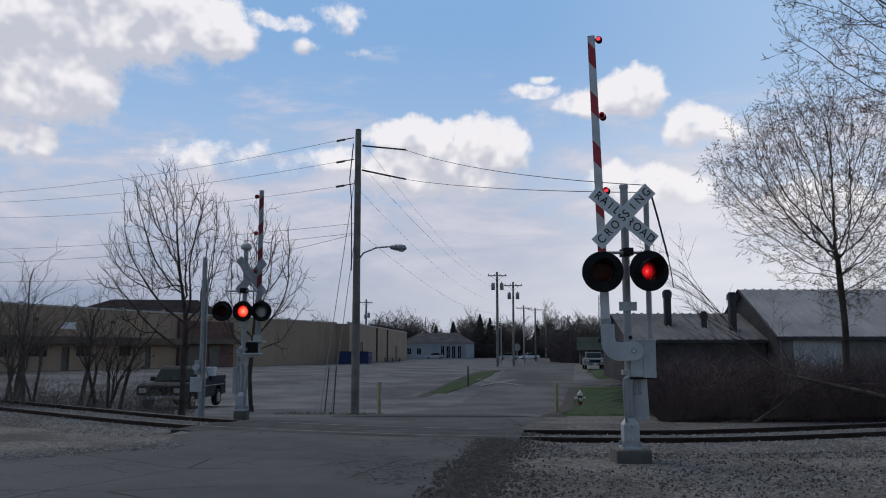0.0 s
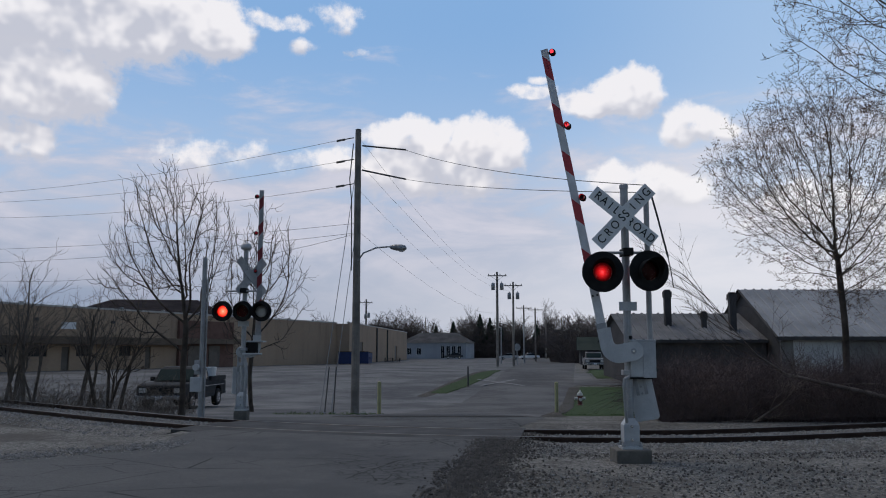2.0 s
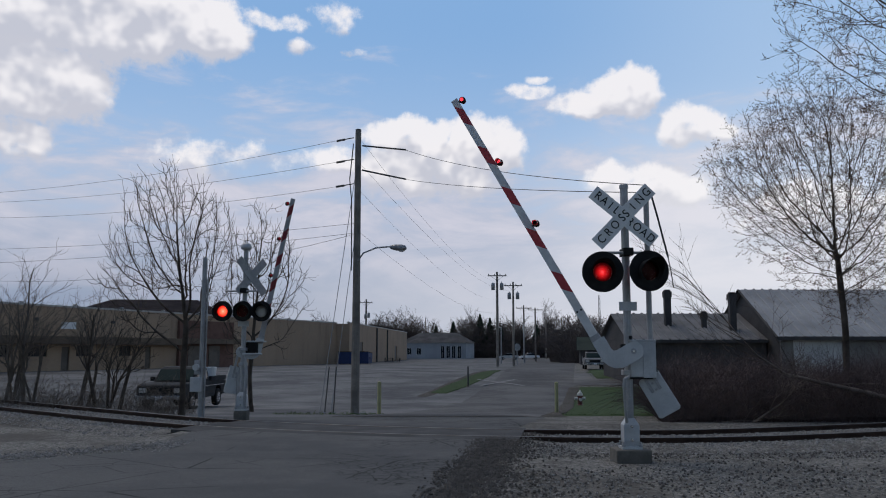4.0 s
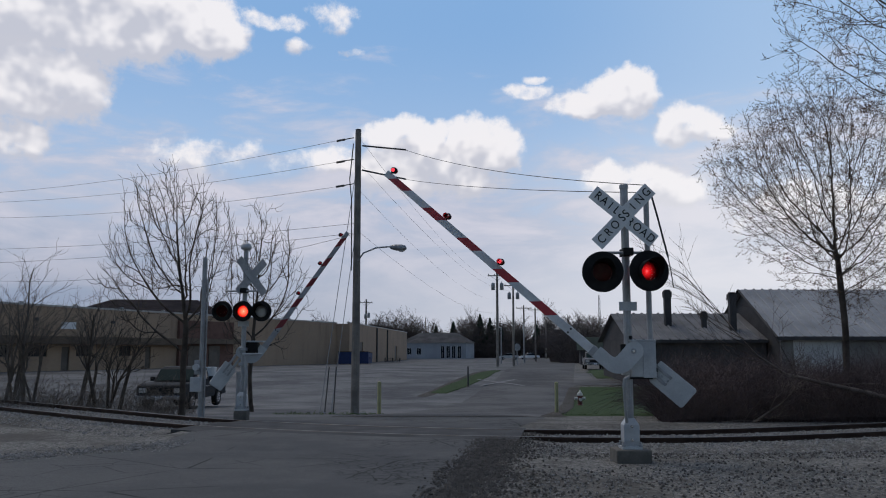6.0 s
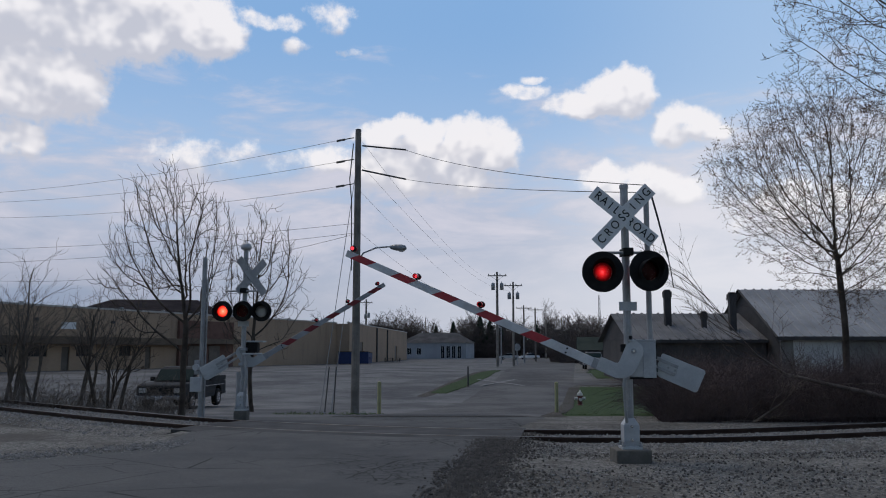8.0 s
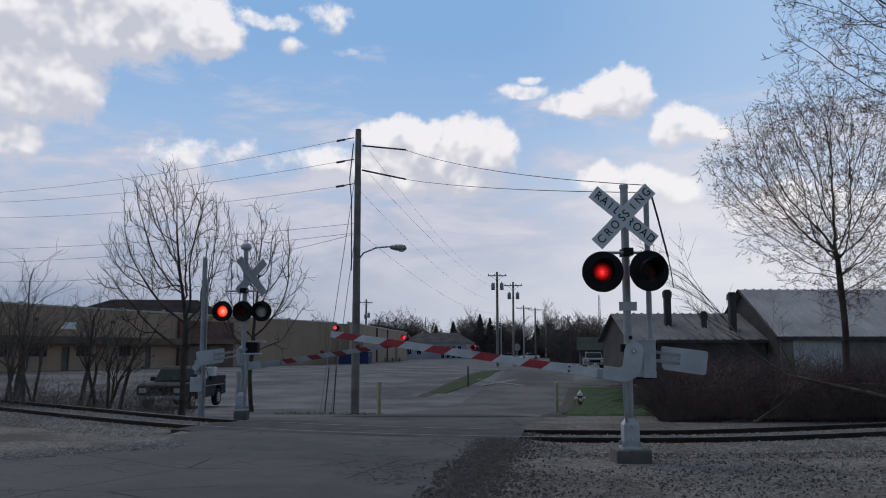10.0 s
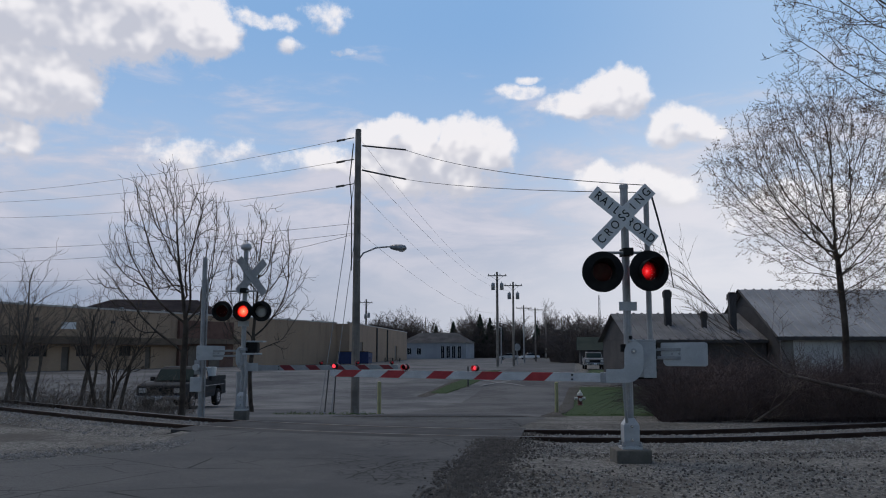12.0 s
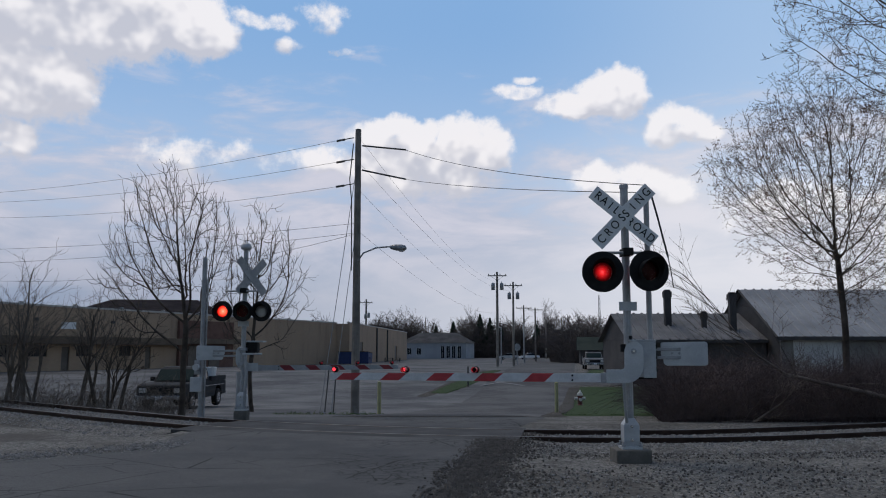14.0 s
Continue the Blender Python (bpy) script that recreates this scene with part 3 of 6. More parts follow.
def stones(name, spots, lo, hi, material, label, seed=1):
    """Loose stones: many small uneven lumps lying on the land, as one sheet of stuff."""
    rnd = random.Random(seed)
    verts, faces = [], []
    base = [(1, 0, 0), (-1, 0, 0), (0, 1, 0), (0, -1, 0), (0, 0, 1), (0, 0, -0.6)]
    tri = [(0, 2, 4), (2, 1, 4), (1, 3, 4), (3, 0, 4), (2, 0, 5), (1, 2, 5), (3, 1, 5), (0, 3, 5)]
    for x, y, z in spots:
        r, a = rnd.uniform(lo, hi), rnd.uniform(0, 6.3)
        i, c, s = len(verts), math.cos(a), math.sin(a)
        for bx, by, bz in base:
            k = r * rnd.uniform(0.6, 1.25)
            verts.append((x + (bx * c - by * s) * k, y + (bx * s + by * c) * k, z + bz * k * 0.8))
        faces += [tuple(i + q for q in t) for t in tri]
    return tagged(raw(name, verts, faces, material), label, "gravel", kind="stuff")


def ballast_spots(count, seed):
    rnd, out = random.Random(seed), []
    while len(out) < count:
        x = rnd.uniform(-19, 15)
        if -5.3 < x < 1.7:
            continue
        off = rnd.uniform(-1.3, 2.9)
        if abs(off) < 0.09 or abs(off - GAUGE) < 0.09:
            continue
        px, py, _ = rail_line(x, off)
        if -6.3 < px < 1.6 and off < -0.4:
            continue
        side = -0.75 - off if off < -0.75 else max(0.0, off - GAUGE - 0.75)
        out.append((px, py, rail_height(x) - 0.11 - 0.2 * side + rnd.uniform(-0.015, 0.015)))
    return out


def shoulder_spots(count, seed):
    rnd, out = random.Random(seed), []
    while len(out) < count:
        y = rnd.uniform(8.6, 15.8)
        x = rnd.uniform(np.interp(y, [8, 16], [-0.1, 1.1]), 10.5)
        if rnd.random() < 0.25 + 0.5 * noise.noise((x * 0.5, y * 0.5, 0)) + 0.3 * (y > 13.5):
            out.append((x, y, land(x, y) + 0.01))
    return out


def edge_spots(count, seed):
    rnd, out = random.Random(seed), []
    while len(out) < count:
        y = rnd.uniform(8.6, 17.6)
        x = np.interp(y, [8.6, 12.2, 17.0, 17.6], [-0.1, 0.4, 1.1, 1.3]) + abs(rnd.gauss(0, 0.42)) - 0.12 - 0.4 * rnd.random() ** 4
        out.append((x, y, land(x, y) + 0.025))
    return out


stones("ballast_stones", ballast_spots(26000, 1), 0.018, 0.045, STONE, "loose grey ballast stones between and beside the rails", 1)
stones("shoulder_stones", shoulder_spots(11000, 2), 0.006, 0.026, STONE, "scattered pale stones on the dirt shoulder", 2)
def verge_spots(count, seed):
    rnd, out = random.Random(seed), []
    while len(out) < count:
        x = rnd.uniform(-12, -4.6)
        y = np.interp(x, [-12, -7.2, -4.95], [12.8, 13.05, 15.0]) + rnd.gauss(0.25, 0.45)
        out.append((x, y, land(x, y) + 0.028))
    return out


stones("verge_stones", verge_spots(3500, 6), 0.008, 0.03, STONE, "pale stones strewn over the road edge", 6)
stones("dark_shoulder_stones", shoulder_spots(5000, 8), 0.008, 0.03, DARK_STONE, "scattered dark stones on the dirt shoulder", 8)
stones("broken_asphalt", edge_spots(7000, 3), 0.008, 0.034, DARK_STONE, "dark crumbled asphalt along the road edge", 3)


# ---- crossing signals ----
def letters(parent, word, size, spread, x0, up=0.0):
    """Raised black letters set one by one along a board."""
    for i, ch in enumerate(word):
        cu = bpy.data.curves.new("letter", "FONT")
        cu.body, cu.size, cu.align_x, cu.align_y, cu.extrude, cu.offset = ch, size, "CENTER", "CENTER", 0.002, 0.001
        tmp = new("letter", cu)
        me = bpy.data.meshes.new_from_object(tmp.evaluated_get(bpy.context.evaluated_depsgraph_get()))
        bpy.data.objects.remove(tmp)
        me.materials.clear()
        me.materials.append(LETTER)
        ob = new("letter", me)
        ob.parent = parent
        ob.matrix_basis = Matrix.Translation((x0 + spread * i, -0.012, up)) @ Matrix.Rotation(radians(90), 4, "X") @ Matrix.Diagonal((0.88, 1.0, 1.0, 1.0))


def crossbuck_board(parent, tilt, y, words, back=False):
    bm = boxes((-0.61, 0.61, -0.006, 0.006, -0.114, 0.114), bevel=0.003)
    board = part("crossbuck_board", bm, GALV if back else WHITE, parent, "unpainted back of a crossbuck board" if back else "white crossbuck board with black letters",
                 pose(0.22, 0.0, 3.42, 0, 0, 52) @ pose(0, y, 0, 0, -tilt, 0) if back else pose(-0.1, y, 3.565, 0, -tilt, 0))
    for word, x0, spread in words:
        letters(board, word, 0.185, spread, x0)
    return board


def flasher(parent, x, y, z, glowing, face=0, size=0.31, lit=True):
    """A lamp: round black background, hood, tinted lens, bulb and an added shutter that imitates its blinking."""
    lamp = part("flasher_lamp", lathe([(0.15, -0.008), (size, -0.008), (size, 0.0), (size - 0.012, 0.006), (0.15, 0.008), (0.15, -0.008)], 40, False), BLACK, parent,
                "round black flasher lamp background", pose(x, y, z, 90, 0, face), smooth=False)
    # local frame: z towards the viewer
    bm = lathe([(0.148, -0.009), (0.148, -0.17), (0.165, -0.19), (0.165, -0.009)], 28, False)
    part("housing", bm, BLACK, lamp, smooth=True)
    hood = bmesh.new()
    n, r = 28, 0.165
    rows = []
    for i in range(n + 1):
        a = math.pi * (-0.28 + 1.56 * i / n)
        reach = 0.14 + 0.24 * max(0.0, math.sin(a))
        rows.append([hood.verts.new((rr * math.cos(a), rr * math.sin(a), zz)) for rr, zz in ((r, 0.0), (r + 0.012, reach), (r + 0.02, reach), (r + 0.008, 0.0))])
    for p, q in zip(rows, rows[1:]):
        for k in range(3):
            hood.faces.new((p[k], q[k], q[k + 1], p[k + 1]))
    part("hood", hood, BLACK, lamp, "long black visor over the lens", smooth=True)
    if not lit:
        part("lens", lathe([(0.15, -0.02), (0.15, 0.01), (0.12, 0.03), (0.06, 0.045), (0.005, 0.05)], 28), PORCELAIN, lamp, "pale unlit lens", smooth=True)
        return None
    part("bulb", lathe([(0.147, -0.004), (0.147, 0.0)], 28), glowing, lamp, "glowing red lamp", pose(0, 0, -0.1))
    lens = part("lens", lathe([(0.15, 0.004), (0.15, 0.01)], 28), LENS_RED, lamp, "clear red lens")
    lens.visible_shadow = False
    # added disc that covers the glowing bulb while the lamp is off
    return part("shutter", lathe([(0.147, -0.0006), (0.147, 0.0006)], 28), SHUTTER, lamp, "added dark red shutter imitating the unlit lens", pose(0, 0, -0.012))


def gate_arm(parent, x, y, z, length, mirror=False, lamps=(), lift=0.0, whites=None, reds=None):
    """The barrier: bracket, striped arm, counterweights and red lamps, along local -x, turning about local y."""
    s = 1 if mirror else -1
    arm = new("gate_arm")
    arm.parent = parent
    arm.matrix_basis = pose(x, y, z)
    tagged(arm, "red and white striped gate arm with counterweight")
    drop = -0.41
    # bracket: a rounded elbow plate from the hub down and out to the arm
    out = [(0.145 * math.cos(radians(k)), 0.145 * math.sin(radians(k))) for k in range(180, -1, -15)]
    out += [(0.145 - 0.29 * (1 - math.cos(radians(k))), -0.2 - 0.29 * math.sin(radians(k))) for k in range(0, 91, 10)]
    out += [(-0.43, -0.49), (-0.43, -0.28), (-0.2, -0.28), (-0.157, -0.262), (-0.145, -0.22)]
    bracket = prism([(-s * px, pz) for px, pz in out], 0.03, bevel=0.004, start=-0.2)
    part("bracket", bracket, SILVER, arm, "silver curved arm bracket")
    part("hub", tubes(((0, -0.215, 0), (0, 0.1, 0), 0.045)), GALV, arm)
    part("hub_bolt", tubes(((0, -0.235, 0), (0, -0.2, 0), 0.02), sides=6), CHROME, arm)
    part("coupling", boxes((s * 0.47 - 0.05, s * 0.47 + 0.05, -0.19, -0.13, drop - 0.08, drop + 0.08), bevel=0.008), GALV, arm)
    for k in (-1, 1):
        part("coupling_bolt", tubes(((s * 0.96, -0.2, drop + k * 0.035), (s * 0.96, -0.17, drop + k * 0.035), 0.016), sides=6), BLACK, arm)
    # arm: tapered, slanted stripes
    a0, a1, pitch = 0.42, length, 0.79 * length / 4.93
    edges = [a0]
    for k in range(4, -1, -1):
        mid = length - 0.34 - pitch * k
        edges += [mid - pitch * 0.21, mid + pitch * 0.21]
    edges.append(a1)
    bm = bmesh.new()

    def ring(d):
        h = 0.07 - 0.012 * (d / length)
        slant = 0.075 if a0 < d < a1 else 0.0
        return [bm.verts.new((s * (d + e * slant * -1), yy, drop + e * h)) for e, yy in ((-1, -0.175), (1, -0.175), (1, -0.145), (-1, -0.145))]
    rings = [ring(d) for d in edges]
    for i, (p, q) in enumerate(zip(rings, rings[1:])):
        for k in range(4):
            f = bm.faces.new((p[k], q[k], q[(k + 1) % 4], p[(k + 1) % 4]))
            f.material_index = 1 if i % 2 == 1 else 0
    bm.faces.new(rings[0])
    bm.faces.new(rings[-1][::-1])
    bmesh.ops.recalc_face_normals(bm, faces=bm.faces)
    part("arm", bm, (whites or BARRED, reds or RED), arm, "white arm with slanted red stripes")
    shutters = []
    for d, kind in lamps:
        m = pose(s * d, -0.16, drop + 0.12, 90, 0, 0)
        part("arm_lamp", lathe([(0.03, -0.05), (0.05, -0.045), (0.058, -0.01), (0.05, 0.03), (0.03, 0.045)], 16), BLACK, arm, "small round lamp on the arm", m, smooth=True)
        part("arm_lens", lathe([(0.036, 0.028), (0.032, 0.05), (0.015, 0.056)], 16), ARM_GLOW if kind != "unlit" else ARM_LENS, arm, "red lamp lens", m, smooth=True)
        part("rear_lens", lathe([(0.05, -0.07), (0.05, -0.04)], 16), ARM_LENS, arm, "red lamp lens", m)
        part("clip", boxes((-0.015, 0.015, -0.075, -0.03, -0.015, 0.015)), GALV, arm, m=m)
        # visor and shutter are added so the lamp can go dark
        if kind == "blinks":
            part("visor", lathe([(0.04, 0.025), (0.042, 0.13), (0.046, 0.13), (0.044, 0.025)], 16, False), ARM_LENS, arm, "short red visor added round the shutter", m)
            shutters.append((part("shutter", lathe([(0.035, -0.0005), (0.035, 0.0005)], 16), SHUTTER, arm, "added dark red shutter imitating the unlit lens", m), m @ pose(0, 0, 0.094)))
    # counterweight side
    for yy in (0.12, 0.2):
        pts = [(-s * (q - 0.04), up + lift) for q, up in ((0.42, 0.07), (0.46, 0.075), (1.09, 0.085), (1.12, 0.06), (1.12, -0.26), (1.09, -0.285), (0.5, -0.285), (0.46, -0.25), (0.45, -0.16), (0.42, -0.12))]
        part("counterweight", prism(pts, 0.05, bevel=0.008, start=yy), SILVER, arm, "silver painted steel counterweight plate")
        for up in (0.03, -0.1):
            part("weight_bar", boxes((min(0, -s * 0.68), max(0, -s * 0.68), yy - 0.022, yy - 0.002, up - 0.025, up + 0.025), bevel=0.004), GALV, arm)
        for q in (0.55, 0.66):
            part("weight_bolt", tubes(((-s * q, yy - 0.035, -0.035), (-s * q, yy, -0.035), 0.02), sides=6), GALV, arm)
    return arm, shutters


def signal(x, y, label, arm_len, away=False, lamps=()):
    """A crossing signal with mast, crossbuck, flashers and gate; away: seen from behind."""
    sig = thing("crossing_signal", x, y, 0.0, label, "crossing signal", "crossing signals")
    part("foundation", boxes((-0.27, 0.27, -0.26, 0.28, -0.45, 0.0), bevel=0.025) if not away else boxes((-0.17, 0.17, -0.17, 0.17, -0.5, 0.0), bevel=0.03), CONCRETE, sig, "stained concrete foundation block")
    jb = bmesh.new()
    for z0, z1, w0, w1 in ((0.0, 0.04, 0.155, 0.155), (0.04, 0.12, 0.105, 0.12), (0.12, 0.36, 0.12, 0.12), (0.36, 0.46, 0.12, 0.065)):
        made = bmesh.ops.create_cone(jb, cap_ends=True, segments=4, radius1=w0 * 1.41, radius2=w1 * 1.41, depth=z1 - z0,
                                     matrix=Matrix.Translation((0, 0, (z0 + z1) / 2)) @ Matrix.Rotation(radians(45), 4, "Z"))
    base = part("junction_base", jb, SILVER, sig, "silver cast junction base with bolted covers")
    for bx, bz in ((0.0, 0.34), (0.0, 0.14)):
        part("cover_bolt", tubes(((bx, -0.14, bz), (bx, -0.115, bz), 0.022)), CHROME, base)
    for bx in (-0.13, 0.13):
        for by in (-0.13, 0.13):
            part("anchor_bolt", tubes(((bx, by, -0.02), (bx, by, 0.11), 0.018), ((bx, by, 0.04), (bx, by, 0.07), 0.034), sides=8), GALV, base)
    part("mast", tubes(((0, 0, 0.4), (0, 0, 4.1), 0.063)), GALV, sig, "grey galvanised steel mast", smooth=False)
    part("mast_cap", lathe([(0.072, 0), (0.072, 0.05), (0.05, 0.075), (0.01, 0.085)], 16), GALV, sig, m=pose(0, 0, 4.08))
    face = 1 if away else -1
    for cz in (3.58, 3.72):
        part("bracket_clamp", boxes((-0.09, 0.09, -0.09, 0.09, cz, cz + 0.04), bevel=0.006), GALV, sig)
    crossbuck_board(sig, 46 if not away else 45, 0.1 if away else -0.4, [] if away else [("CROS", -0.5, 0.155), ("SING", 0.055, 0.155)], away)
    crossbuck_board(sig, -40 if not away else -45, 0.085 if away else -0.384, [] if away else [("RAIL", -0.5, 0.12), ("ROAD", 0.13, 0.135)], away)
    if not away:
        for bz in (3.48, 3.78):
            part("crossbuck_bracket", boxes((-0.025, 0.025, -0.378, -0.05, bz - 0.02, bz + 0.02)), GALV, sig)
    # lamps on a cross arm
    part("cross_arm", tubes(((-0.46, -0.2, 3.02), (0.36, -0.2, 3.02), 0.022)), GALV, sig)
    part("cross_arm_clamp", boxes((-0.08, 0.08, -0.23, 0.09, 2.98, 3.1), bevel=0.01), BLACK, sig)
    part("sign_plate", boxes((-0.14, 0.14, -0.085, -0.075, 2.12, 2.26), bevel=0.003), SILVER, sig, "small blank metal plate on the mast")
    # gate mechanism
    if away:
        mech = part("gate_mechanism", boxes((0.0, 0.34, 0.05, 0.4, 1.4, 1.72), bevel=0.05), BLACK, sig, "dark gate mechanism case")
        part("case_lid", boxes((0.05, 0.5, 0.0, 0.42, 1.72, 1.76), bevel=0.01), SILVER, mech)
        part("shelf_bar", tubes(((0.0, -0.1, 1.42), (0.5, -0.1, 1.42), 0.025), sides=8), SILVER, mech)
        part("conduit", tubes(((0.06, -0.1, 1.4), (0.12, -0.12, 0.9), 0.04), ((0.12, -0.12, 0.9), (0.08, -0.1, 0.0), 0.04), sides=8), GALV, sig, "bent steel conduit")
        part("support_post", tubes(((-0.16, 0.3, -0.35), (-0.16, 0.3, 0.95), 0.075)), GALV, sig, "short weathered post beside the mast")
    else:
        mech = part("gate_mechanism", boxes((0.02, 0.4, -0.1, 0.3, 1.09, 1.66), bevel=0.015), SILVER, sig, "silver gate mechanism case")
        part("case_cover", boxes((0.21, 0.41, -0.112, -0.102, 1.08, 1.63), bevel=0.004), SILVER, mech)
        part("case_lid", boxes((0.0, 0.42, -0.11, 0.31, 1.64, 1.67), bevel=0.008), SILVER, mech)
        for hz in (1.2, 1.4, 1.56):
            part("hinge", tubes(((0.415, -0.1, hz - 0.03), (0.415, -0.1, hz + 0.03), 0.014), sides=8), BLACK, mech)
        part("base_pan", boxes((0.0, 0.36, -0.09, 0.28, 1.06, 1.09), bevel=0.01), BLACK, mech)
        part("eye_bolt", tubes(((0.03, -0.05, 1.67), (0.03, -0.05, 1.73), 0.03), sides=8), BLACK, mech)
        part("latch", boxes((-0.14, -0.06, -0.14, -0.05, 1.48, 1.6), bevel=0.012), BLACK, sig, "small dark latch on the mast")
    for cz in (1.12, 1.5):
        part("support_clamp", boxes((-0.1, 0.1, -0.085, 0.09, cz, cz + 0.08), bevel=0.01), GALV, sig)
    return sig


NEAR = signal(2.9, 13.2, "silver railroad crossing signal with white crossbuck, flashers and striped gate", 4.84)
NEAR_SHUTTERS = (flasher(NEAR, -0.43, -0.33, 2.71, LAMP_RED, -6, 0.318), flasher(NEAR, 0.29, -0.33, 2.725, LAMP_RED, 8, 0.318))
NEAR_ARM, ARM_SHUTTERS = gate_arm(NEAR, 0.1, -0.05, 1.49, 5.14, False, ((5.06, "steady"), (3.76, "blinks"), (2.54, "blinks")), 0.06)
hose = bmesh.new()
bent(hose, [(-0.02, -0.12, 1.1), (-0.1, -0.15, 1.06), (-0.11, -0.16, 0.95), (-0.095, -0.14, 0.7), (-0.07, -0.11, 0.4)], 0.026)
part("cable_hose", hose, GALV, NEAR, "grey flexible cable conduit")

FAR = signal(-5.12, 21.6, "silver crossing signal seen from behind with lit flashers and striped gate", 4.3, True)
part("cross_arm_extension", tubes(((-0.6, -0.15, 2.62), (0.5, -0.15, 2.62), 0.025)), GALV, FAR)
FAR_SHUTTERS = (flasher(FAR, -0.5, -0.3, 2.5, LAMP_HOT, 0, 0.26), flasher(FAR, 0.02, -0.3, 2.5, LAMP_HOT, 0, 0.26))
flasher(FAR, 0.5, -0.3, 2.5, LAMP_HOT, 0, 0.26, lit=False)
# far arm is seen from behind, its shade painted in with darker stripes
FAR_ARM, _ = gate_arm(FAR, -0.12, 0.2, 1.47, 4.25, True, ((4.08, "unlit"), (3.1, "unlit"), (2.1, "unlit")), 0.08, SHADED_WHITE, SHADED_RED)
part("bell", lathe([(0.02, 0), (0.13, 0.02), (0.15, 0.09), (0.1, 0.17), (0.03, 0.2)], 20), SILVER, FAR, "silver warning bell on the mast top", pose(0, 0, 4.1), smooth=True)


# ---- poles and wires ----
def wire(name, a, b, sag, r, label, material=None, n=14):
    a, b = Vector(a), Vector(b)
    cu = bpy.data.curves.new(name, "CURVE")
    cu.dimensions, cu.bevel_depth, cu.bevel_resolution = "3D", r, 1
    sp = cu.splines.new("POLY")
    sp.points.add(n)
    for i in range(n + 1):
        t = i / n
        p = a.lerp(b, t)
        sp.points[i].co = (p.x, p.y, p.z - sag * 4 * t * (1 - t), 1)
    cu.materials.append(material or WIRE)
    return tagged(new(name, cu), label, "wire", "overhead wires")


def utility_pole(x, y, height, label, arms=(), cans=(), r=0.15):
    z = land(x, y)
    pole = thing("utility_pole", x, y, z, label, "utility pole", "utility poles")
    part("pole", tubes(((0, 0, -0.3), (0, 0, height), r, r * 0.68)), POLE_WOOD, pole)
    for at, half in arms:
        arm = part("crossarm", boxes((-half, half, -r - 0.1, -r + 0.02, at - 0.06, at + 0.06), bevel=0.008), POLE_WOOD, pole)
        for i in range(4):
            px = -half + 0.12 + (2 * half - 0.24) * i / 3
            part("insulator", lathe([(0.03, 0), (0.06, 0.04), (0.04, 0.1), (0.07, 0.13), (0.03, 0.2)], 10), PORCELAIN, arm, m=pose(px, -r - 0.04, at + 0.06), smooth=True)
        part("brace", tubes(((-half * 0.6, -r - 0.03, at - 0.06), (0, -r, at - 0.6), 0.02), ((half * 0.6, -r - 0.03, at - 0.06), (0, -r, at - 0.6), 0.02), sides=6), GALV, arm)
    for cx, cz in cans:
        can = part("transformer", lathe([(0.2, 0), (0.23, 0.03), (0.23, 0.75), (0.2, 0.82), (0.05, 0.86)], 16), GALV, pole, "grey pole transformer", pose(cx, -0.1, cz), smooth=True)
        part("bushing", lathe([(0.03, 0), (0.05, 0.05), (0.02, 0.18)], 8), PORCELAIN, can, m=pose(0, 0, 0.85))
    return pole


POLE = utility_pole(-3.07, 29.6, 10.15, "tall weathered wooden utility pole with street lamp", r=0.155)
la = bmesh.new()
bent(la, [(0.05, -0.1, 5.35), (0.25, -0.15, 5.62), (0.7, -0.2, 5.8), (1.15, -0.2, 5.84), (1.35, -0.2, 5.82)], 0.028)
part("lamp_arm", la, GALV, POLE, "curved steel lamp arm")
head = lathe([(0.02, -0.42), (0.07, -0.38), (0.11, -0.2), (0.12, 0.0), (0.1, 0.12), (0.03, 0.18)], 16)
head.transform(Matrix.Rotation(radians(90), 4, "Y"))
lamp_head = part("lamp_head", head, GALV, POLE, "grey cobra-head street lamp", pose(1.6, -0.2, 5.8, 0, 4, 0), smooth=True)
lb = bmesh.new()
bmesh.ops.create_uvsphere(lb, u_segments=14, v_segments=8, radius=0.1)
part("lamp_bowl", lb, PORCELAIN, lamp_head, m=Matrix.LocRotScale((0.0, 0, -0.07), None, (1.3, 0.9, 0.8)), smooth=True)
for iz in (9.85, 9.05, 8.15):
    part("insulator", tubes(((-0.15, 0, iz), (-0.75, 0.2, iz - 0.06), 0.02), ((-0.5, 0.12, iz - 0.04), (-0.8, 0.22, iz - 0.07), 0.04), sides=8), WIRE, POLE, "dark strain insulator")
for iz, fall in ((9.55, 0.25), (8.65, 0.42)):
    part("insulator", tubes(((0.15, 0, iz), (1.75, -0.4, iz - fall), 0.03), sides=8), WIRE, POLE, "dark strain insulator")
riser = bmesh.new()
bent(riser, [(-0.16, -0.1, 9.6), (-0.28, -0.1, 8.3), (-0.2, -0.14, 7.5), (-0.17, -0.14, 5)], 0.02, 6)
part("riser_cable", riser, WIRE, POLE)
PZ = land(-3.07, 29.6)
for (bx, by, bz, sag), iz in zip(((-24, 40, 9.0, 0.35), (-24, 40, 8.6, 0.35), (-24, 40, 7.9, 0.35)), (9.79, 8.99, 8.08)):
    wire("overhead_wire", (-3.85, 29.8, PZ + iz), (bx, by, bz), sag, 0.0065, "thin dark overhead wire running off the pole")
for (bx, by, bz, sag), iz in zip(((3.28, 13.32, 4.16, 0.2), (3.28, 13.32, 4.04, 0.1)), (9.3, 8.23)):
    wire("overhead_wire", (-1.35, 29.2, PZ + iz), (bx, by, bz), sag, 0.008, "thin dark overhead wire running off the pole")
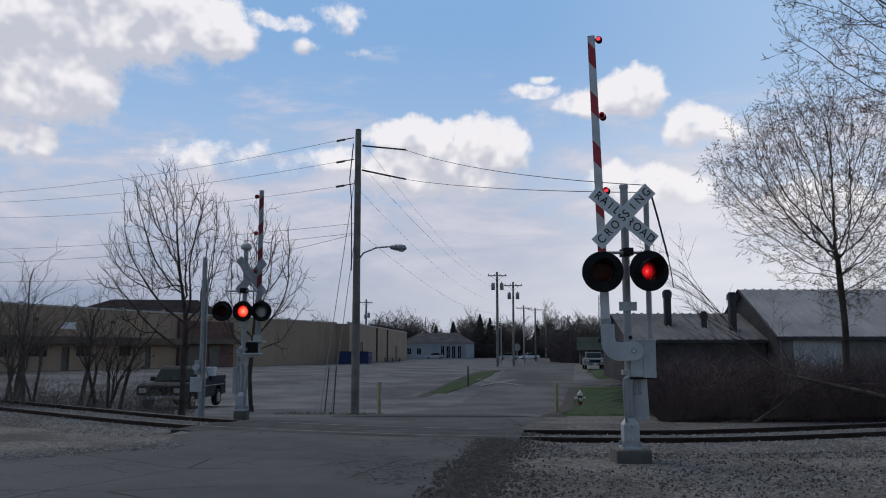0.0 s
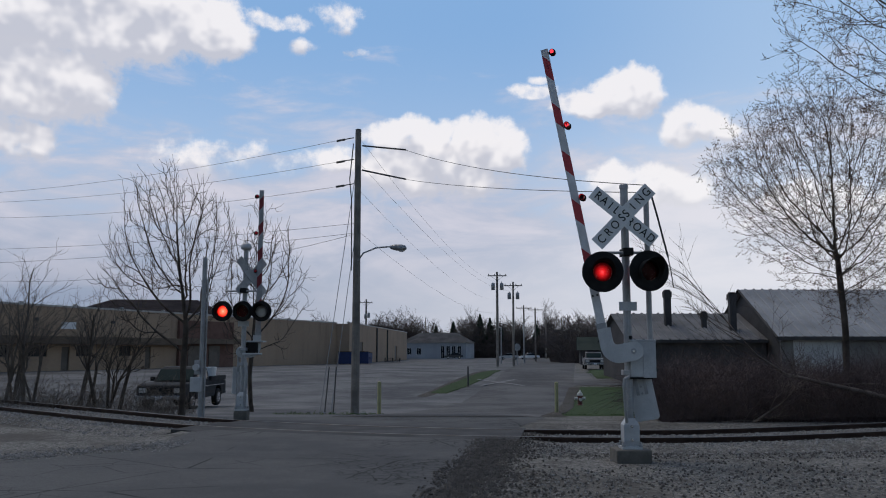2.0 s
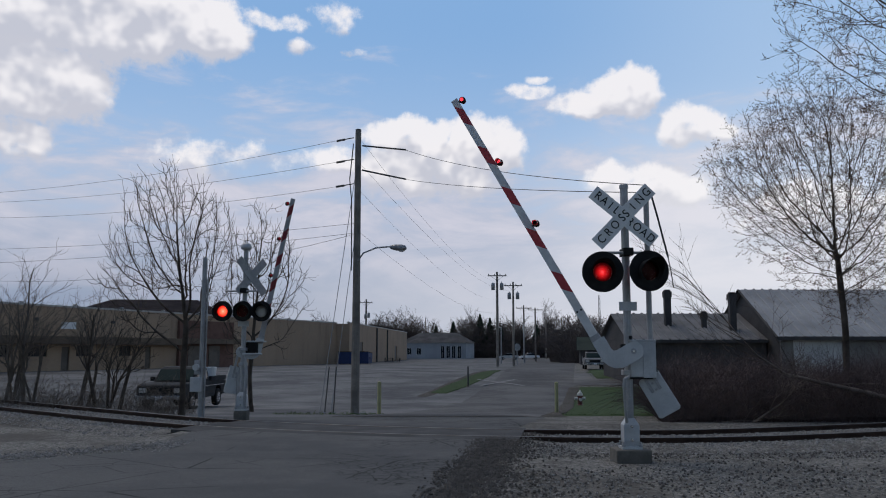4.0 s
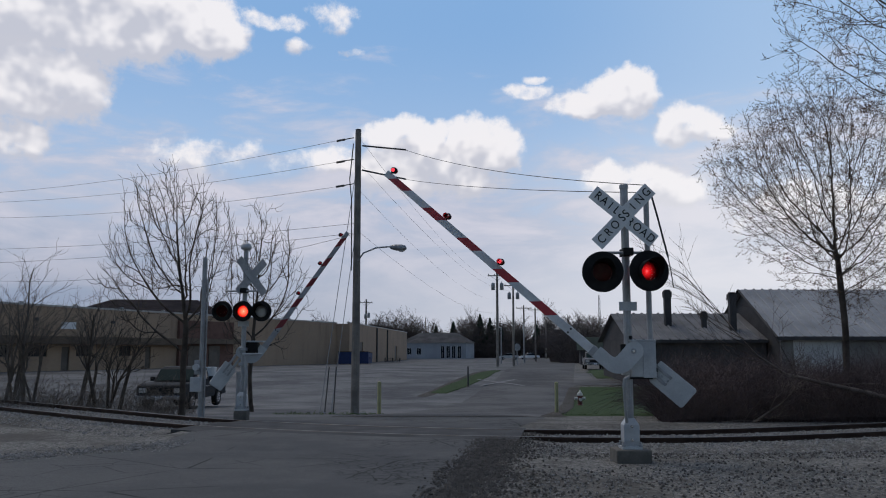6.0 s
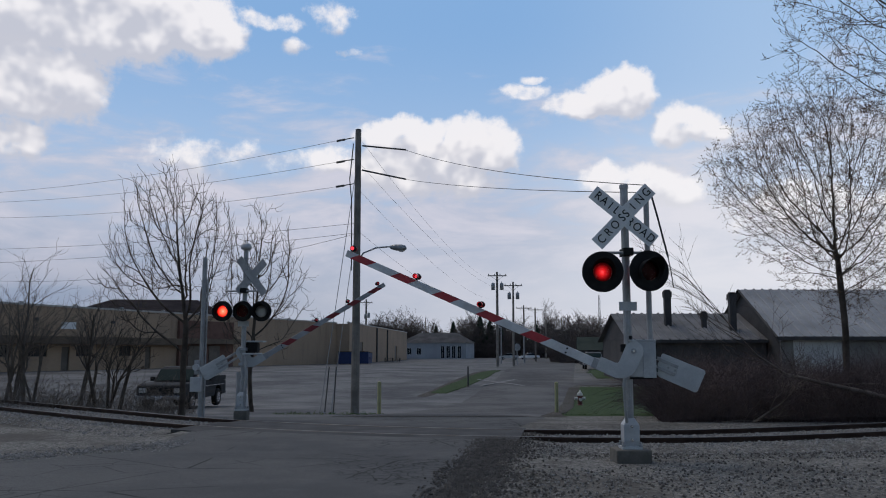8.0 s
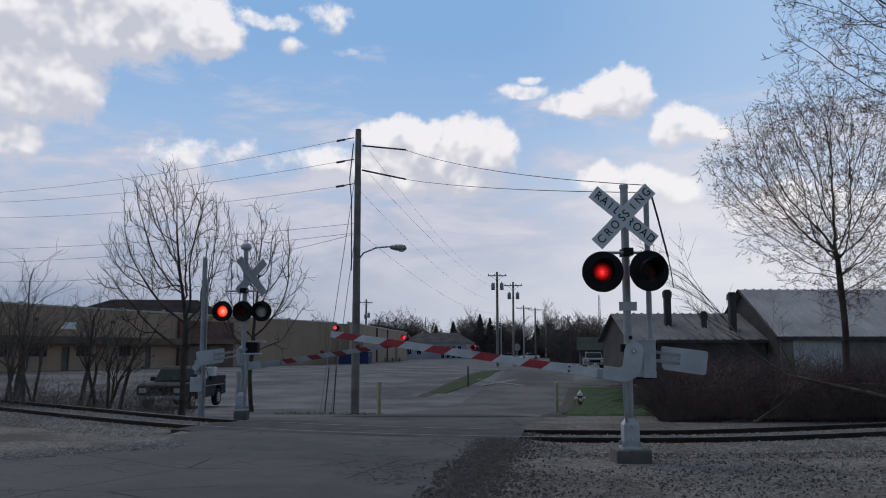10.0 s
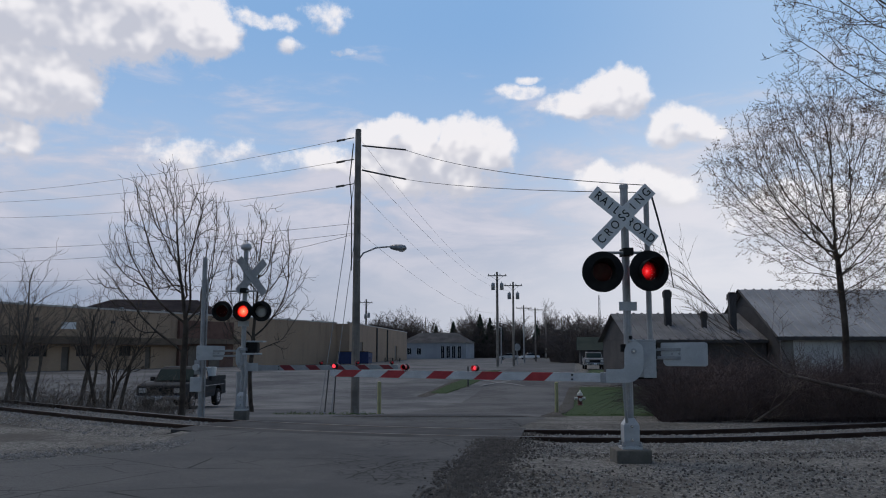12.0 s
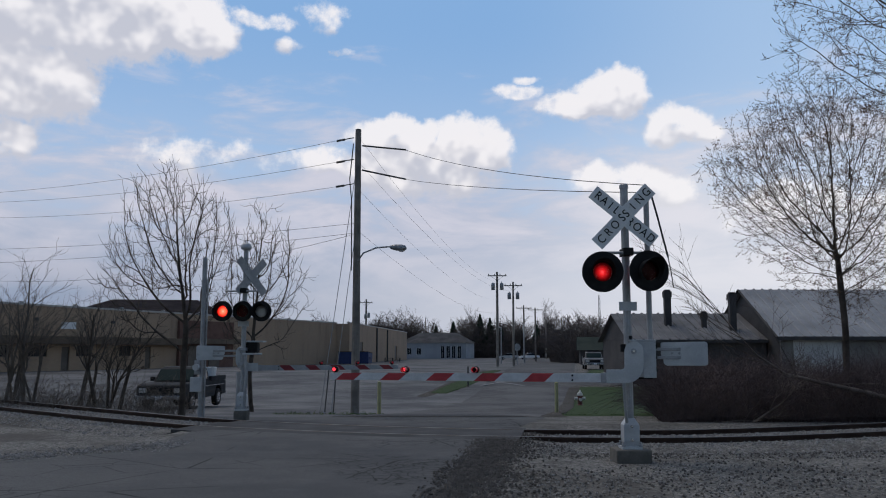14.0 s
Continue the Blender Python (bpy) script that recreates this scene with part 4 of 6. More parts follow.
for iz, bz, sg in ((6.7, 5.2, 0.25), (6.35, 4.5, 0.25), (6.3, 4.2, 1.0)):
    wire("service_wire", (-3.2, 29.6, PZ + iz), (-26, 40, bz + 1.1), sg, 0.007, "dark sagging service cable on the pole")
for iz, bx, by, bz in ((9.8, 7.3, 103, 10), (8.9, 8.6, 103, 9.0), (7.9, 7.3, 103, 8.0), (6.4, 7.8, 103, 6.6)):
    wire("overhead_wire", (-3.0, 29.7, PZ + iz), (bx, by, bz), 1.4, 0.0045, "thin dark wire towards the distant poles")
for gx, tz in ((-3.85, 8.9), (-3.72, 6.6)):
    z = land(gx, 29.0)
    wire("guy_wire", (-3.1, 29.6, PZ + tz), (gx - 0.35 + (0.25 if tz < 7 else 0), 28.9, z), 0.0, 0.011, "steel guy wire anchored beside the pole", GALV, 2)
for gx, top in ((-3.98, -3.9), (-3.68, -3.66)):
    z = land(gx, 28.9)
    g = thing("guy_guard", gx, 28.9, z, "slender dark guard rod on the guy wire", "guy guard", "guy guards")
    part("rod", tubes(((-0.05, 0, 0), (top - gx, 0.05, 1.6), 0.02), sides=8), WIRE, g)
    part("anchor", tubes(((-0.05, 0, -0.1), (-0.05, 0, 0.08), 0.05), sides=8), GALV, g)
for px, py, h, r in ((6.55, 101, 11.4, 0.19), (8.9, 106, 10.6, 0.17)):
    utility_pole(px, py, h, "wooden utility pole with crossarm and transformers", ((h - 0.5, 1.15),), ((-0.5, h - 2.2), (0.55, h - 2.2)), r)
utility_pole(13.5, 140, 9.5, "distant wooden utility pole with crossarm", ((9.0, 1.3),), (), 0.17)
utility_pole(16.5, 150, 9.6, "distant wooden utility pole with crossarm", ((9.2, 1.3),), (), 0.17)
utility_pole(-13.3, 145, 10.8, "wooden utility pole with transformers behind the warehouse", ((10.2, 1.1),), ((-0.1, 7.4), (0.45, 7.6)), 0.2)
utility_pole(-5.6, 270, 12.5, "distant plain wooden utility pole", (), (), 0.2)
utility_pole(32.5, 230, 11, "distant plain wooden utility pole", (), (), 0.2)
utility_pole(24.5, 200, 9.5, "distant plain wooden utility pole", (), (), 0.2)
for px, py, h in ((8.3, 120, 5.2), (12.5, 130, 6.0)):
    sl = thing("street_lamp", px, py, land(px, py), "pale slim street lamp post", "street lamp", "street lamps")
    part("post", tubes(((0, 0, 0), (0, 0, h), 0.1, 0.07)), GALV, sl)
    part("head", boxes((-0.55, 0.1, -0.1, 0.1, h - 0.05, h + 0.1), bevel=0.03), GALV, sl)
rs_sign = thing("road_sign", 9.67, 110, land(9.67, 110), "round grey road sign on a pale post, seen from behind", "road sign")
part("post", tubes(((0, 0, 0), (0, 0, 2.9), 0.06), sides=8), GALV, rs_sign)
part("disc", tubes(((0, -0.09, 2.35), (0, -0.065, 2.35), 0.45), sides=24), GALV, rs_sign, "round bare metal sign plate")
tower = thing("radio_tower", 112, 600, land(0, 600), "slim distant lattice radio tower", "tower")
part("lattice", tubes(*[((sx, sy, 0), (sx * 0.5, sy * 0.5, 42), 0.14) for sx, sy in ((-1, -1), (1, -1), (0, 1))],
                      *[((-1 + k * 0.04, -1, k * 3.4), (1 - k * 0.04, -1, k * 3.4 + 3.4), 0.09) for k in range(12)],
                      *[((1 - k * 0.04, -1, k * 3.4), (-1 + k * 0.04, -1, k * 3.4 + 3.4), 0.09) for k in range(12)], sides=5), GALV, tower)

# relay pole by the far signal
rp = thing("relay_pole", -6.75, 23.6, land(-6.75, 23.6), "slim steel post with silver control boxes", "post")
part("post", tubes(((0, 0, 0), (0, 0, 4.5), 0.07)), GALV, rp)
part("control_box", boxes((-0.24, 0.05, -0.25, -0.08, 0.75, 1.15), bevel=0.015), SILVER, rp, "silver control box")
part("meter", tubes(((-0.1, -0.25, 1.42), (-0.1, -0.06, 1.42), 0.09)), SILVER, rp, "round electric meter")
part("meter_box", boxes((-0.17, -0.02, -0.13, -0.07, 1.22, 1.62), bevel=0.01), GALV, rp)
part("conduit", tubes(((0.1, 0, 0), (0.1, 0, 3.9), 0.025), ((0.1, 0, 3.9), (0.28, 0, 4.0), 0.025), sides=8), GALV, rp)
part("cable_mast", tubes(((0.38, 0.12, 1.6), (0.38, 0.12, 4.08), 0.045)), GALV, NEAR, "slim grey post standing on the case")
part("mast_cap", lathe([(0.058, 0), (0.058, 0.04), (0.02, 0.06)], 12), GALV, NEAR, m=pose(0.38, 0.12, 4.06))
cb = bmesh.new()
bent(cb, [(0.42, 0.12, 4.06), (0.46, 0.12, 4.03), (0.55, 0.12, 3.68), (0.71, 0.12, 2.98)], 0.016, 6)
bent(cb, [(0.71, 0.12, 2.98), (0.75, 0.12, 2.75), (0.78, 0.12, 2.5)], 0.008, 6)
part("cable", cb, WIRE, NEAR, "dark slanting cable")

# ---- bollards, hydrant ----
for bx, by in ((-2.12, 28.2), (3.95, 29.5)):
    b = thing("bollard", bx, by, land(bx, by), "weathered yellow steel bollard beside the road", "bollard", "yellow bollards")
    part("post", tubes(((0, 0, -0.1), (0, 0, 1.05), 0.065)), YELLOW, b)
    part("cap", lathe([(0.065, 0), (0.055, 0.03), (0.02, 0.05)], 14), YELLOW, b, m=pose(0, 0, 1.05), smooth=True)
sp = thing("sign_post", 1.63, 55, land(1.6, 55), "slim dark sign post at the grass strip", "post")
part("post", tubes(((0, 0, 0), (0, 0, 1.3), 0.05)), WIRE, sp)
part("foot", tubes(((0, 0, 0), (0, 0, 0.12), 0.09)), CONCRETE, sp)
hy = thing("fire_hydrant", 6.25, 38.7, land(6, 38.7) + 0.03, "red fire hydrant with white cap on the lawn", "fire hydrant")
part("barrel", lathe([(0.15, 0), (0.15, 0.04), (0.11, 0.06), (0.11, 0.38), (0.14, 0.4), (0.14, 0.45)], 20), HYDRANT, hy)
part("bonnet", lathe([(0.14, 0), (0.14, 0.03), (0.11, 0.12), (0.06, 0.18), (0.035, 0.19), (0.035, 0.25)], 20), HYDRANT_WHITE, hy, "white hydrant bonnet", pose(0, 0, 0.45), smooth=True)
for a, b in (((-0.24, 0, 0.32), (-0.1, 0, 0.32)), ((0.24, 0, 0.32), (0.1, 0, 0.32)), ((0, -0.24, 0.28), (0, -0.1, 0.28))):
    part("nozzle_cap", tubes((a, b, 0.07)), HYDRANT_WHITE, hy)


# ---- buildings ----
def wall_panel(parent, a, b, z0, z1, openings, material, thick=0.3, name="wall", label="", uv=True):
    """A wall from a to b (plan), its face on the left hand side turned to the viewer, with openings (from, to, low, high) cut through."""
    a, b = Vector(a), Vector(b)
    length = (b - a).length
    cuts = sorted({0, length, *[v for o in openings for v in o[:2]]})
    levels = sorted({z0, z1, *[v for o in openings for v in o[2:4]]})
    bm = bmesh.new()
    layer = bm.loops.layers.uv.new("m")
    for u0, u1 in zip(cuts, cuts[1:]):
        for w0, w1 in zip(levels, levels[1:]):
            mu, mw = (u0 + u1) / 2, (w0 + w1) / 2
            if any(o[0] < mu < o[1] and o[2] < mw < o[3] for o in openings):
                continue
            box(bm, u0, u1, 0, thick, w0, w1)
    bmesh.ops.remove_doubles(bm, verts=bm.verts, dist=0.0005)
    bm.verts.index_update()
    seen = {}
    for f in bm.faces:
        seen.setdefault(tuple(sorted(v.index for v in f.verts)), []).append(f)
    bmesh.ops.delete(bm, geom=[f for fs in seen.values() if len(fs) > 1 for f in fs], context="FACES_ONLY")
    for f in bm.faces:
        for lp in f.loops:
            co = lp.vert.co
            lp[layer].uv = (co.x + co.y, co.z)
    d = (b - a).normalized()
    m = Matrix(((d.x, -d.y, 0, a.x), (d.y, d.x, 0, a.y), (0, 0, 1, 0), (0, 0, 0, 1)))
    return part(name, bm, material, parent, label, m)


def window_unit(wall, o, name="window", bars=1, door=False, mat=None):
    """Glass and frame set into an opening of a wall."""
    u0, u1, w0, w1 = o
    fr = bmesh.new()
    for bx in ((u0, u0 + 0.06, 0.1, 0.18, w0, w1), (u1 - 0.06, u1, 0.1, 0.18, w0, w1), (u0 + 0.06, u1 - 0.06, 0.1, 0.18, w0, w0 + 0.06), (u0 + 0.06, u1 - 0.06, 0.1, 0.18, w1 - 0.06, w1)):
        box(fr, *bx)
    for i in range(bars):
        c = u0 + (u1 - u0) * (i + 1) / (bars + 1)
        box(fr, c - 0.025, c + 0.025, 0.11, 0.17, w0 + 0.06, w1 - 0.06)
    f = part(name, fr, mat or DOOR, wall.parent, m=wall.matrix_basis.copy())
    part("door_leaf" if door else "pane", boxes((u0 + 0.05, u1 - 0.05, 0.13, 0.15, w0 + 0.05, w1 - 0.05)), DOOR if door else GLASS, f)
    return f


def warehouse():
    w = thing("warehouse", 0, 0, 0, "long low tan brick warehouse with brown canopy", "building")
    near, mid, far = Vector((-45.5, 55)), Vector((-15.6, 123)), Vector((-8.1, 188))
    front = (mid - near).length
    side = [(25.2, 26.1, -0.3, 1.9), (26.9, 28.7, 1.0, 2.05), (32.3, 33.9, 1.0, 2.05), (35.9, 36.7, -0.3, 1.95), (21.6, 23.6, 1.0, 2.05), (17.5, 19.5, 1.0, 2.05), (12, 14, 1.0, 2.05)]
    wl = wall_panel(w, near, mid, -0.6, 5.55, side, BRICK, label="tan brick side wall")
    for o in side:
        window_unit(wl, o, "door" if o[2] < 0 else "window", 0 if o[2] < 0 else 2, o[2] < 0)
    part("coping", boxes((-0.1, front + 0.1, -0.08, 0.4, 5.55, 5.72), bevel=0.01), COPING, wl, "pale roof edge coping")
    part("canopy", boxes((0, 40.55, -1.1, -0.003, 2.15, 2.85), bevel=0.02), FASCIA, wl, "brown canopy over the entrances")
    part("entrance_bay", boxes((40.6, 50.0, -0.35, -0.004, -0.6, 4.9), bevel=0.02), ENTRY_BRICK, wl, "dark reddish brick entrance bay")
    for u in (42.0, 45.5):
        part("bay_door", boxes((u, u + 1.9, -0.42, -0.352, -0.4, 2.1), bevel=0.01), DOOR, wl, "dark brown double door")
    part("bay_canopy", boxes((40.6, 50.3, -1.2, -0.355, 2.3, 2.9), bevel=0.02), FASCIA, wl, "brown canopy over the entrance bay")
    part("sign", boxes((25.0, 26.7, -0.06, -0.004, 3.55, 4.2), bevel=0.01), TRIM_WHITE, wl, "blank white sign board")
    for u in (22.0, 31.0, 49.5):
        part("wall_light", boxes((u, u + 0.3, -0.25, -0.004, 4.2, 4.5), bevel=0.03), WIRE, wl)
    for u in range(3, int(front), 6):
        part("roof_vent", boxes((u, u + 0.25, 0.6, 0.9, 5.5, 5.95), bevel=0.03), GALV, wl)
    doors = [(8, 11.2, -0.5, 2.9), (46.5, 49.5, -0.5, 2.6)]
    far_start = mid + Vector((1.9, 0))
    wr = wall_panel(w, far_start, far, -0.6, 5.6, doors, BRICK, label="tan brick rear wall")
    for o in doors:
        window_unit(wr, o, "door", 0, True)
    part("coping", boxes((-0.1, (far - far_start).length + 0.1, -0.08, 0.4, 5.6, 5.75), bevel=0.01), COPING, wr)
    for u in (3.0, 6.5, 24.0, 36.0):
        part("downpipe", tubes(((u, -0.12, -0.4), (u, -0.12, 5.5), 0.14)), WIRE, wr)
    wall_panel(w, mid, far_start, -0.6, 5.5, [], BRICK)
    wall_panel(w, far, far + Vector((-30, 8)), -0.6, 5.6, [], BRICK)
    wall_panel(w, near + Vector((-30, 12)), near, -0.6, 5.55, [], BRICK)
    rf = bmesh.new()
    vs = [rf.verts.new((*p, 5.45)) for p in (near + Vector((-0.1, 0.4)), mid + Vector((-0.2, 0.3)), far_start + Vector((-.3, .2)), far + Vector((-0.4, -.2)), far + Vector((-30, 8)), near + Vector((-30, 12)))]
    rf.faces.new(vs)
    part("roof", rf, DARK_ROOF, w)
    return w


warehouse()


def hip_house(name, x, y, w, d, eave, ridge, wall_mat, roof_mat, label, rz=0.0, inset=3.0, overhang=0.4, openings=(), z=None, gable=False):
    """A plain house: four walls and a hipped or gabled roof."""
    h = thing(name, x, y, land(x, y) if z is None else z, label, "building", rz=rz)
    ops = [(o[0], o[1], o[2], o[3]) for o in openings]
    wl = wall_panel(h, (-w / 2, -d / 2), (w / 2, -d / 2), -0.5, eave, ops, wall_mat, 0.2)
    for o in ops:
        window_unit(wl, o, "window", 1, False, TRIM_WHITE)
    wall_panel(h, (w / 2, -d / 2 + 0.2), (w / 2, d / 2), -0.5, eave, [], wall_mat, 0.2)
    wall_panel(h, (-w / 2, d / 2), (-w / 2, -d / 2 + 0.2), -0.5, eave, [], wall_mat, 0.2)
    wall_panel(h, (w / 2, d / 2), (-w / 2, d / 2), -0.5, eave, [], wall_mat, 0.2)
    bm = bmesh.new()
    o = overhang
    i = 0 if gable else inset
    k = o if gable else 0
    low = [bm.verts.new(p) for p in ((-w / 2 - o, -d / 2 - o, eave), (w / 2 + o, -d / 2 - o, eave), (w / 2 + o, d / 2 + o, eave), (-w / 2 - o, d / 2 + o, eave))]
    top = [bm.verts.new(p) for p in ((-w / 2 + i - k, 0, ridge), (w / 2 - i + k, 0, ridge))]
    for f in ((low[0], low[1], top[1], top[0]), (low[2], low[3], top[0], top[1]), (low[1], low[2], top[1]), (low[3], low[0], top[0]), (low[3], low[2], low[1], low[0])):
        bm.faces.new(f)
    ext = bmesh.ops.solidify(bm, geom=list(bm.faces), thickness=0.12)
    part("roof", bm, roof_mat, h)
    return h


hip_house("dark_roofed_house", -38.5, 112, 19, 14, 6.4, 8.7, DARK_WALL, DARK_ROOF, "house with a dark hipped roof behind the warehouse", 8, 4)
gh = hip_house("grey_house", -1.2, 216, 16.6, 12, 4.0, 6.6, BLUE_WALL, OLD_TIN, "small blue grey house with garage doors", -12, 3.5,
               openings=((1.5, 2.7, 1.0, 2.7), (4.0, 5.2, 1.0, 2.7), (10.2, 11.2, 0.1, 3.2), (11.6, 12.6, 0.1, 3.2), (13.0, 14.0, 0.1, 3.2), (14.4, 15.4, 0.1, 3.2)), gable=False)
hip_house("green_shed", 23.6, 122, 7.5, 9, 2.0, 3.9, DARK_WALL, GREEN_WALL, "low dark shed with a green roof near the trees", -8, 2, gable=True)


def tin_roof(parent, x0, x1, y0, z0, y1, z1, rib=0.62, name="roof", sheet_metal=TIN):
    """A slope of ribbed sheet metal from the eave (y0, z0) to the ridge (y1, z1)."""
    verts, faces = [], []
    n = int((x1 - x0) / rib)
    prof = []
    for i in range(n):
        u = x0 + i * rib
        prof += [(u, 0.0), (u + rib * 0.7, 0.0), (u + rib * 0.76, 0.075), (u + rib * 0.94, 0.075)]
    prof.append((x1, 0.0))
    for lift in (0.0, -0.06):
        for y, z in ((y0, z0), (y1, z1)):
            verts += [(u, y, z + h + lift) for u, h in prof]
    m = len(prof)
    for i in range(m - 1):
        faces.append((i, i + 1, m + i + 1, m + i))
        faces.append((2 * m + i + 1, 2 * m + i, 3 * m + i, 3 * m + i + 1))
        faces.append((i + 1, i, 2 * m + i, 2 * m + i + 1))
    return raw(name, verts, faces, sheet_metal, parent, "ribbed grey metal roof")


def barn():
    b = thing("metal_barn", 0, 0, 0, "grey barn with a ribbed metal gable roof", "building")
    x0, x1, y0, yr, y1 = 22.1, 46, 55.0, 61.5, 68
    z0, ze, zr = -0.9, 2.62, 6.0
    ops = [(0.8, 4.0, -0.3, 2.3)]
    wl = wall_panel(b, (x0, y0), (x1, y0), z0, ze, ops, GREY_WALL, 0.2, label="grey side wall")
    part("pale_door", boxes((0.8, 4.0, 0.06, 0.12, -0.3, 2.3)), PALE_WALL, wl, "faded white sliding door")
    bm = prism([(y0 + 0.21, z0), (y1, z0), (y1, ze), (yr, zr - 0.1), (y0 + 0.21, ze)], 0.2, start=0)
    bm.transform(Matrix(((0, 1, 0, x0), (1, 0, 0, 0), (0, 0, 1, 0), (0, 0, 0, 1))))
    bmesh.ops.recalc_face_normals(bm, faces=bm.faces)
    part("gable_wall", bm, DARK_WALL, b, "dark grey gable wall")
    tin_roof(b, x0 - 0.35, x1, y0 - 0.4, ze - 0.2, yr, zr)
    tin_roof(b, x0 - 0.35, x1, y1 + 0.4, ze - 0.2, yr + 0.01, zr)
    part("fascia", boxes((x0 - 0.36, x1, y0 - 0.44, y0 - 0.405, ze - 0.42, ze - 0.18)), DARK_WALL, b)
    bd = bmesh.new()
    for ys_, zs in (((y0 - 0.4), ze - 0.24), ((y1 + 0.4), ze - 0.24)):
        a, c = Vector((x0 - 0.36, ys_, zs)), Vector((x0 - 0.36, yr, zr - 0.04))
        tube(bd, a, c, 0.09, sides=4)
    part("verge_board", bd, DARK_WALL, b)


barn()


def long_shed():
    b = thing("long_shed", 0, 0, 0, "long low shed with a grey metal roof and stovepipes", "building")
    x0, x1 = 12.7, 21.9
    wall_panel(b, (x0, 57), (x1, 57), -0.8, 2.3, [], DARK_WALL, 0.2)
    wall_panel(b, (x0, 66.8), (x0, 57.2), -0.8, 2.3, [], DARK_WALL, 0.2)
    tin_roof(b, x0 - 0.3, x1, 56.6, 2.25, 62, 4.25, 0.6, sheet_metal=OLD_TIN)
    tin_roof(b, x0 - 0.3, x1, 67.4, 2.25, 62.01, 4.25, 0.6, sheet_metal=OLD_TIN)
    gable = prism([(57.22, 2.31), (66.8, 2.31), (62, 4.1)], 0.2, start=0)
    gable.transform(Matrix(((0, 1, 0, x0), (1, 0, 0, 0), (0, 0, 1, 0), (0, 0, 0, 1))))
    bmesh.ops.recalc_face_normals(gable, faces=gable.faces)
    part("gable_wall", gable, DARK_WALL, b, "dark grey gable wall")
    part("fascia", boxes((x0 - 0.3, x1, 56.52, 56.58, 2.05, 2.26)), DARK_WALL, b)
    for px, py, h, w in ((15.95, 59.5, 5.75, 0.22), (18.35, 59, 4.2, 0.16), (20.2, 58.5, 5.5, 0.22)):
        st = part("stovepipe", boxes((px - w, px + w, py - w, py + w, 2.6, h)), DARK_WALL, b, "dark square stovepipe with cap")
        part("pipe_cap", boxes((px - w - 0.05, px + w + 0.05, py - w - 0.05, py + w + 0.05, h - 0.45, h - 0.05), (px - w + 0.04, px + w - 0.04, py - w, py + w, h - 0.05, h + 0.08)), DARK_WALL, st)


long_shed()


# ---- vehicles ----
def wheel(parent, x, y, r=0.37, w=0.22):
    s = 1 if y > 0 else -1
    ty = bmesh.new()
    prof = [(r * 0.62, -w / 2), (r * 0.92, -w / 2), (r, -w * 0.32), (r, w * 0.32), (r * 0.92, w / 2), (r * 0.62, w / 2)]
    ty = lathe(prof, 24)
    ob = part("wheel", ty, TYRE, parent, "black tyre", pose(x, y, r, 90, 0, 0), smooth=False)
    part("rim", lathe([(r * 0.6, -w * 0.52), (r * 0.55, -w * 0.4), (r * 0.25, -w * 0.42), (r * 0.2, -w * 0.54)] if s > 0 else
                      [(r * 0.2, w * 0.42), (r * 0.25, w * 0.4), (r * 0.55, w * 0.42), (r * 0.6, w * 0.53)], 20), CHROME, ob, "steel rim")
    return ob


def side_shape(outline, width, material, parent, name, label="", bevel=0.03, taper=None):
    bm = prism(outline, width, bevel=bevel)
    if taper:
        lo, hi, k = taper
        for v in bm.verts:
            if v.co.z > lo:
                v.co.y *= 1 - k * (v.co.z - lo) / (hi - lo)
    return part(name, bm, material, parent, label)


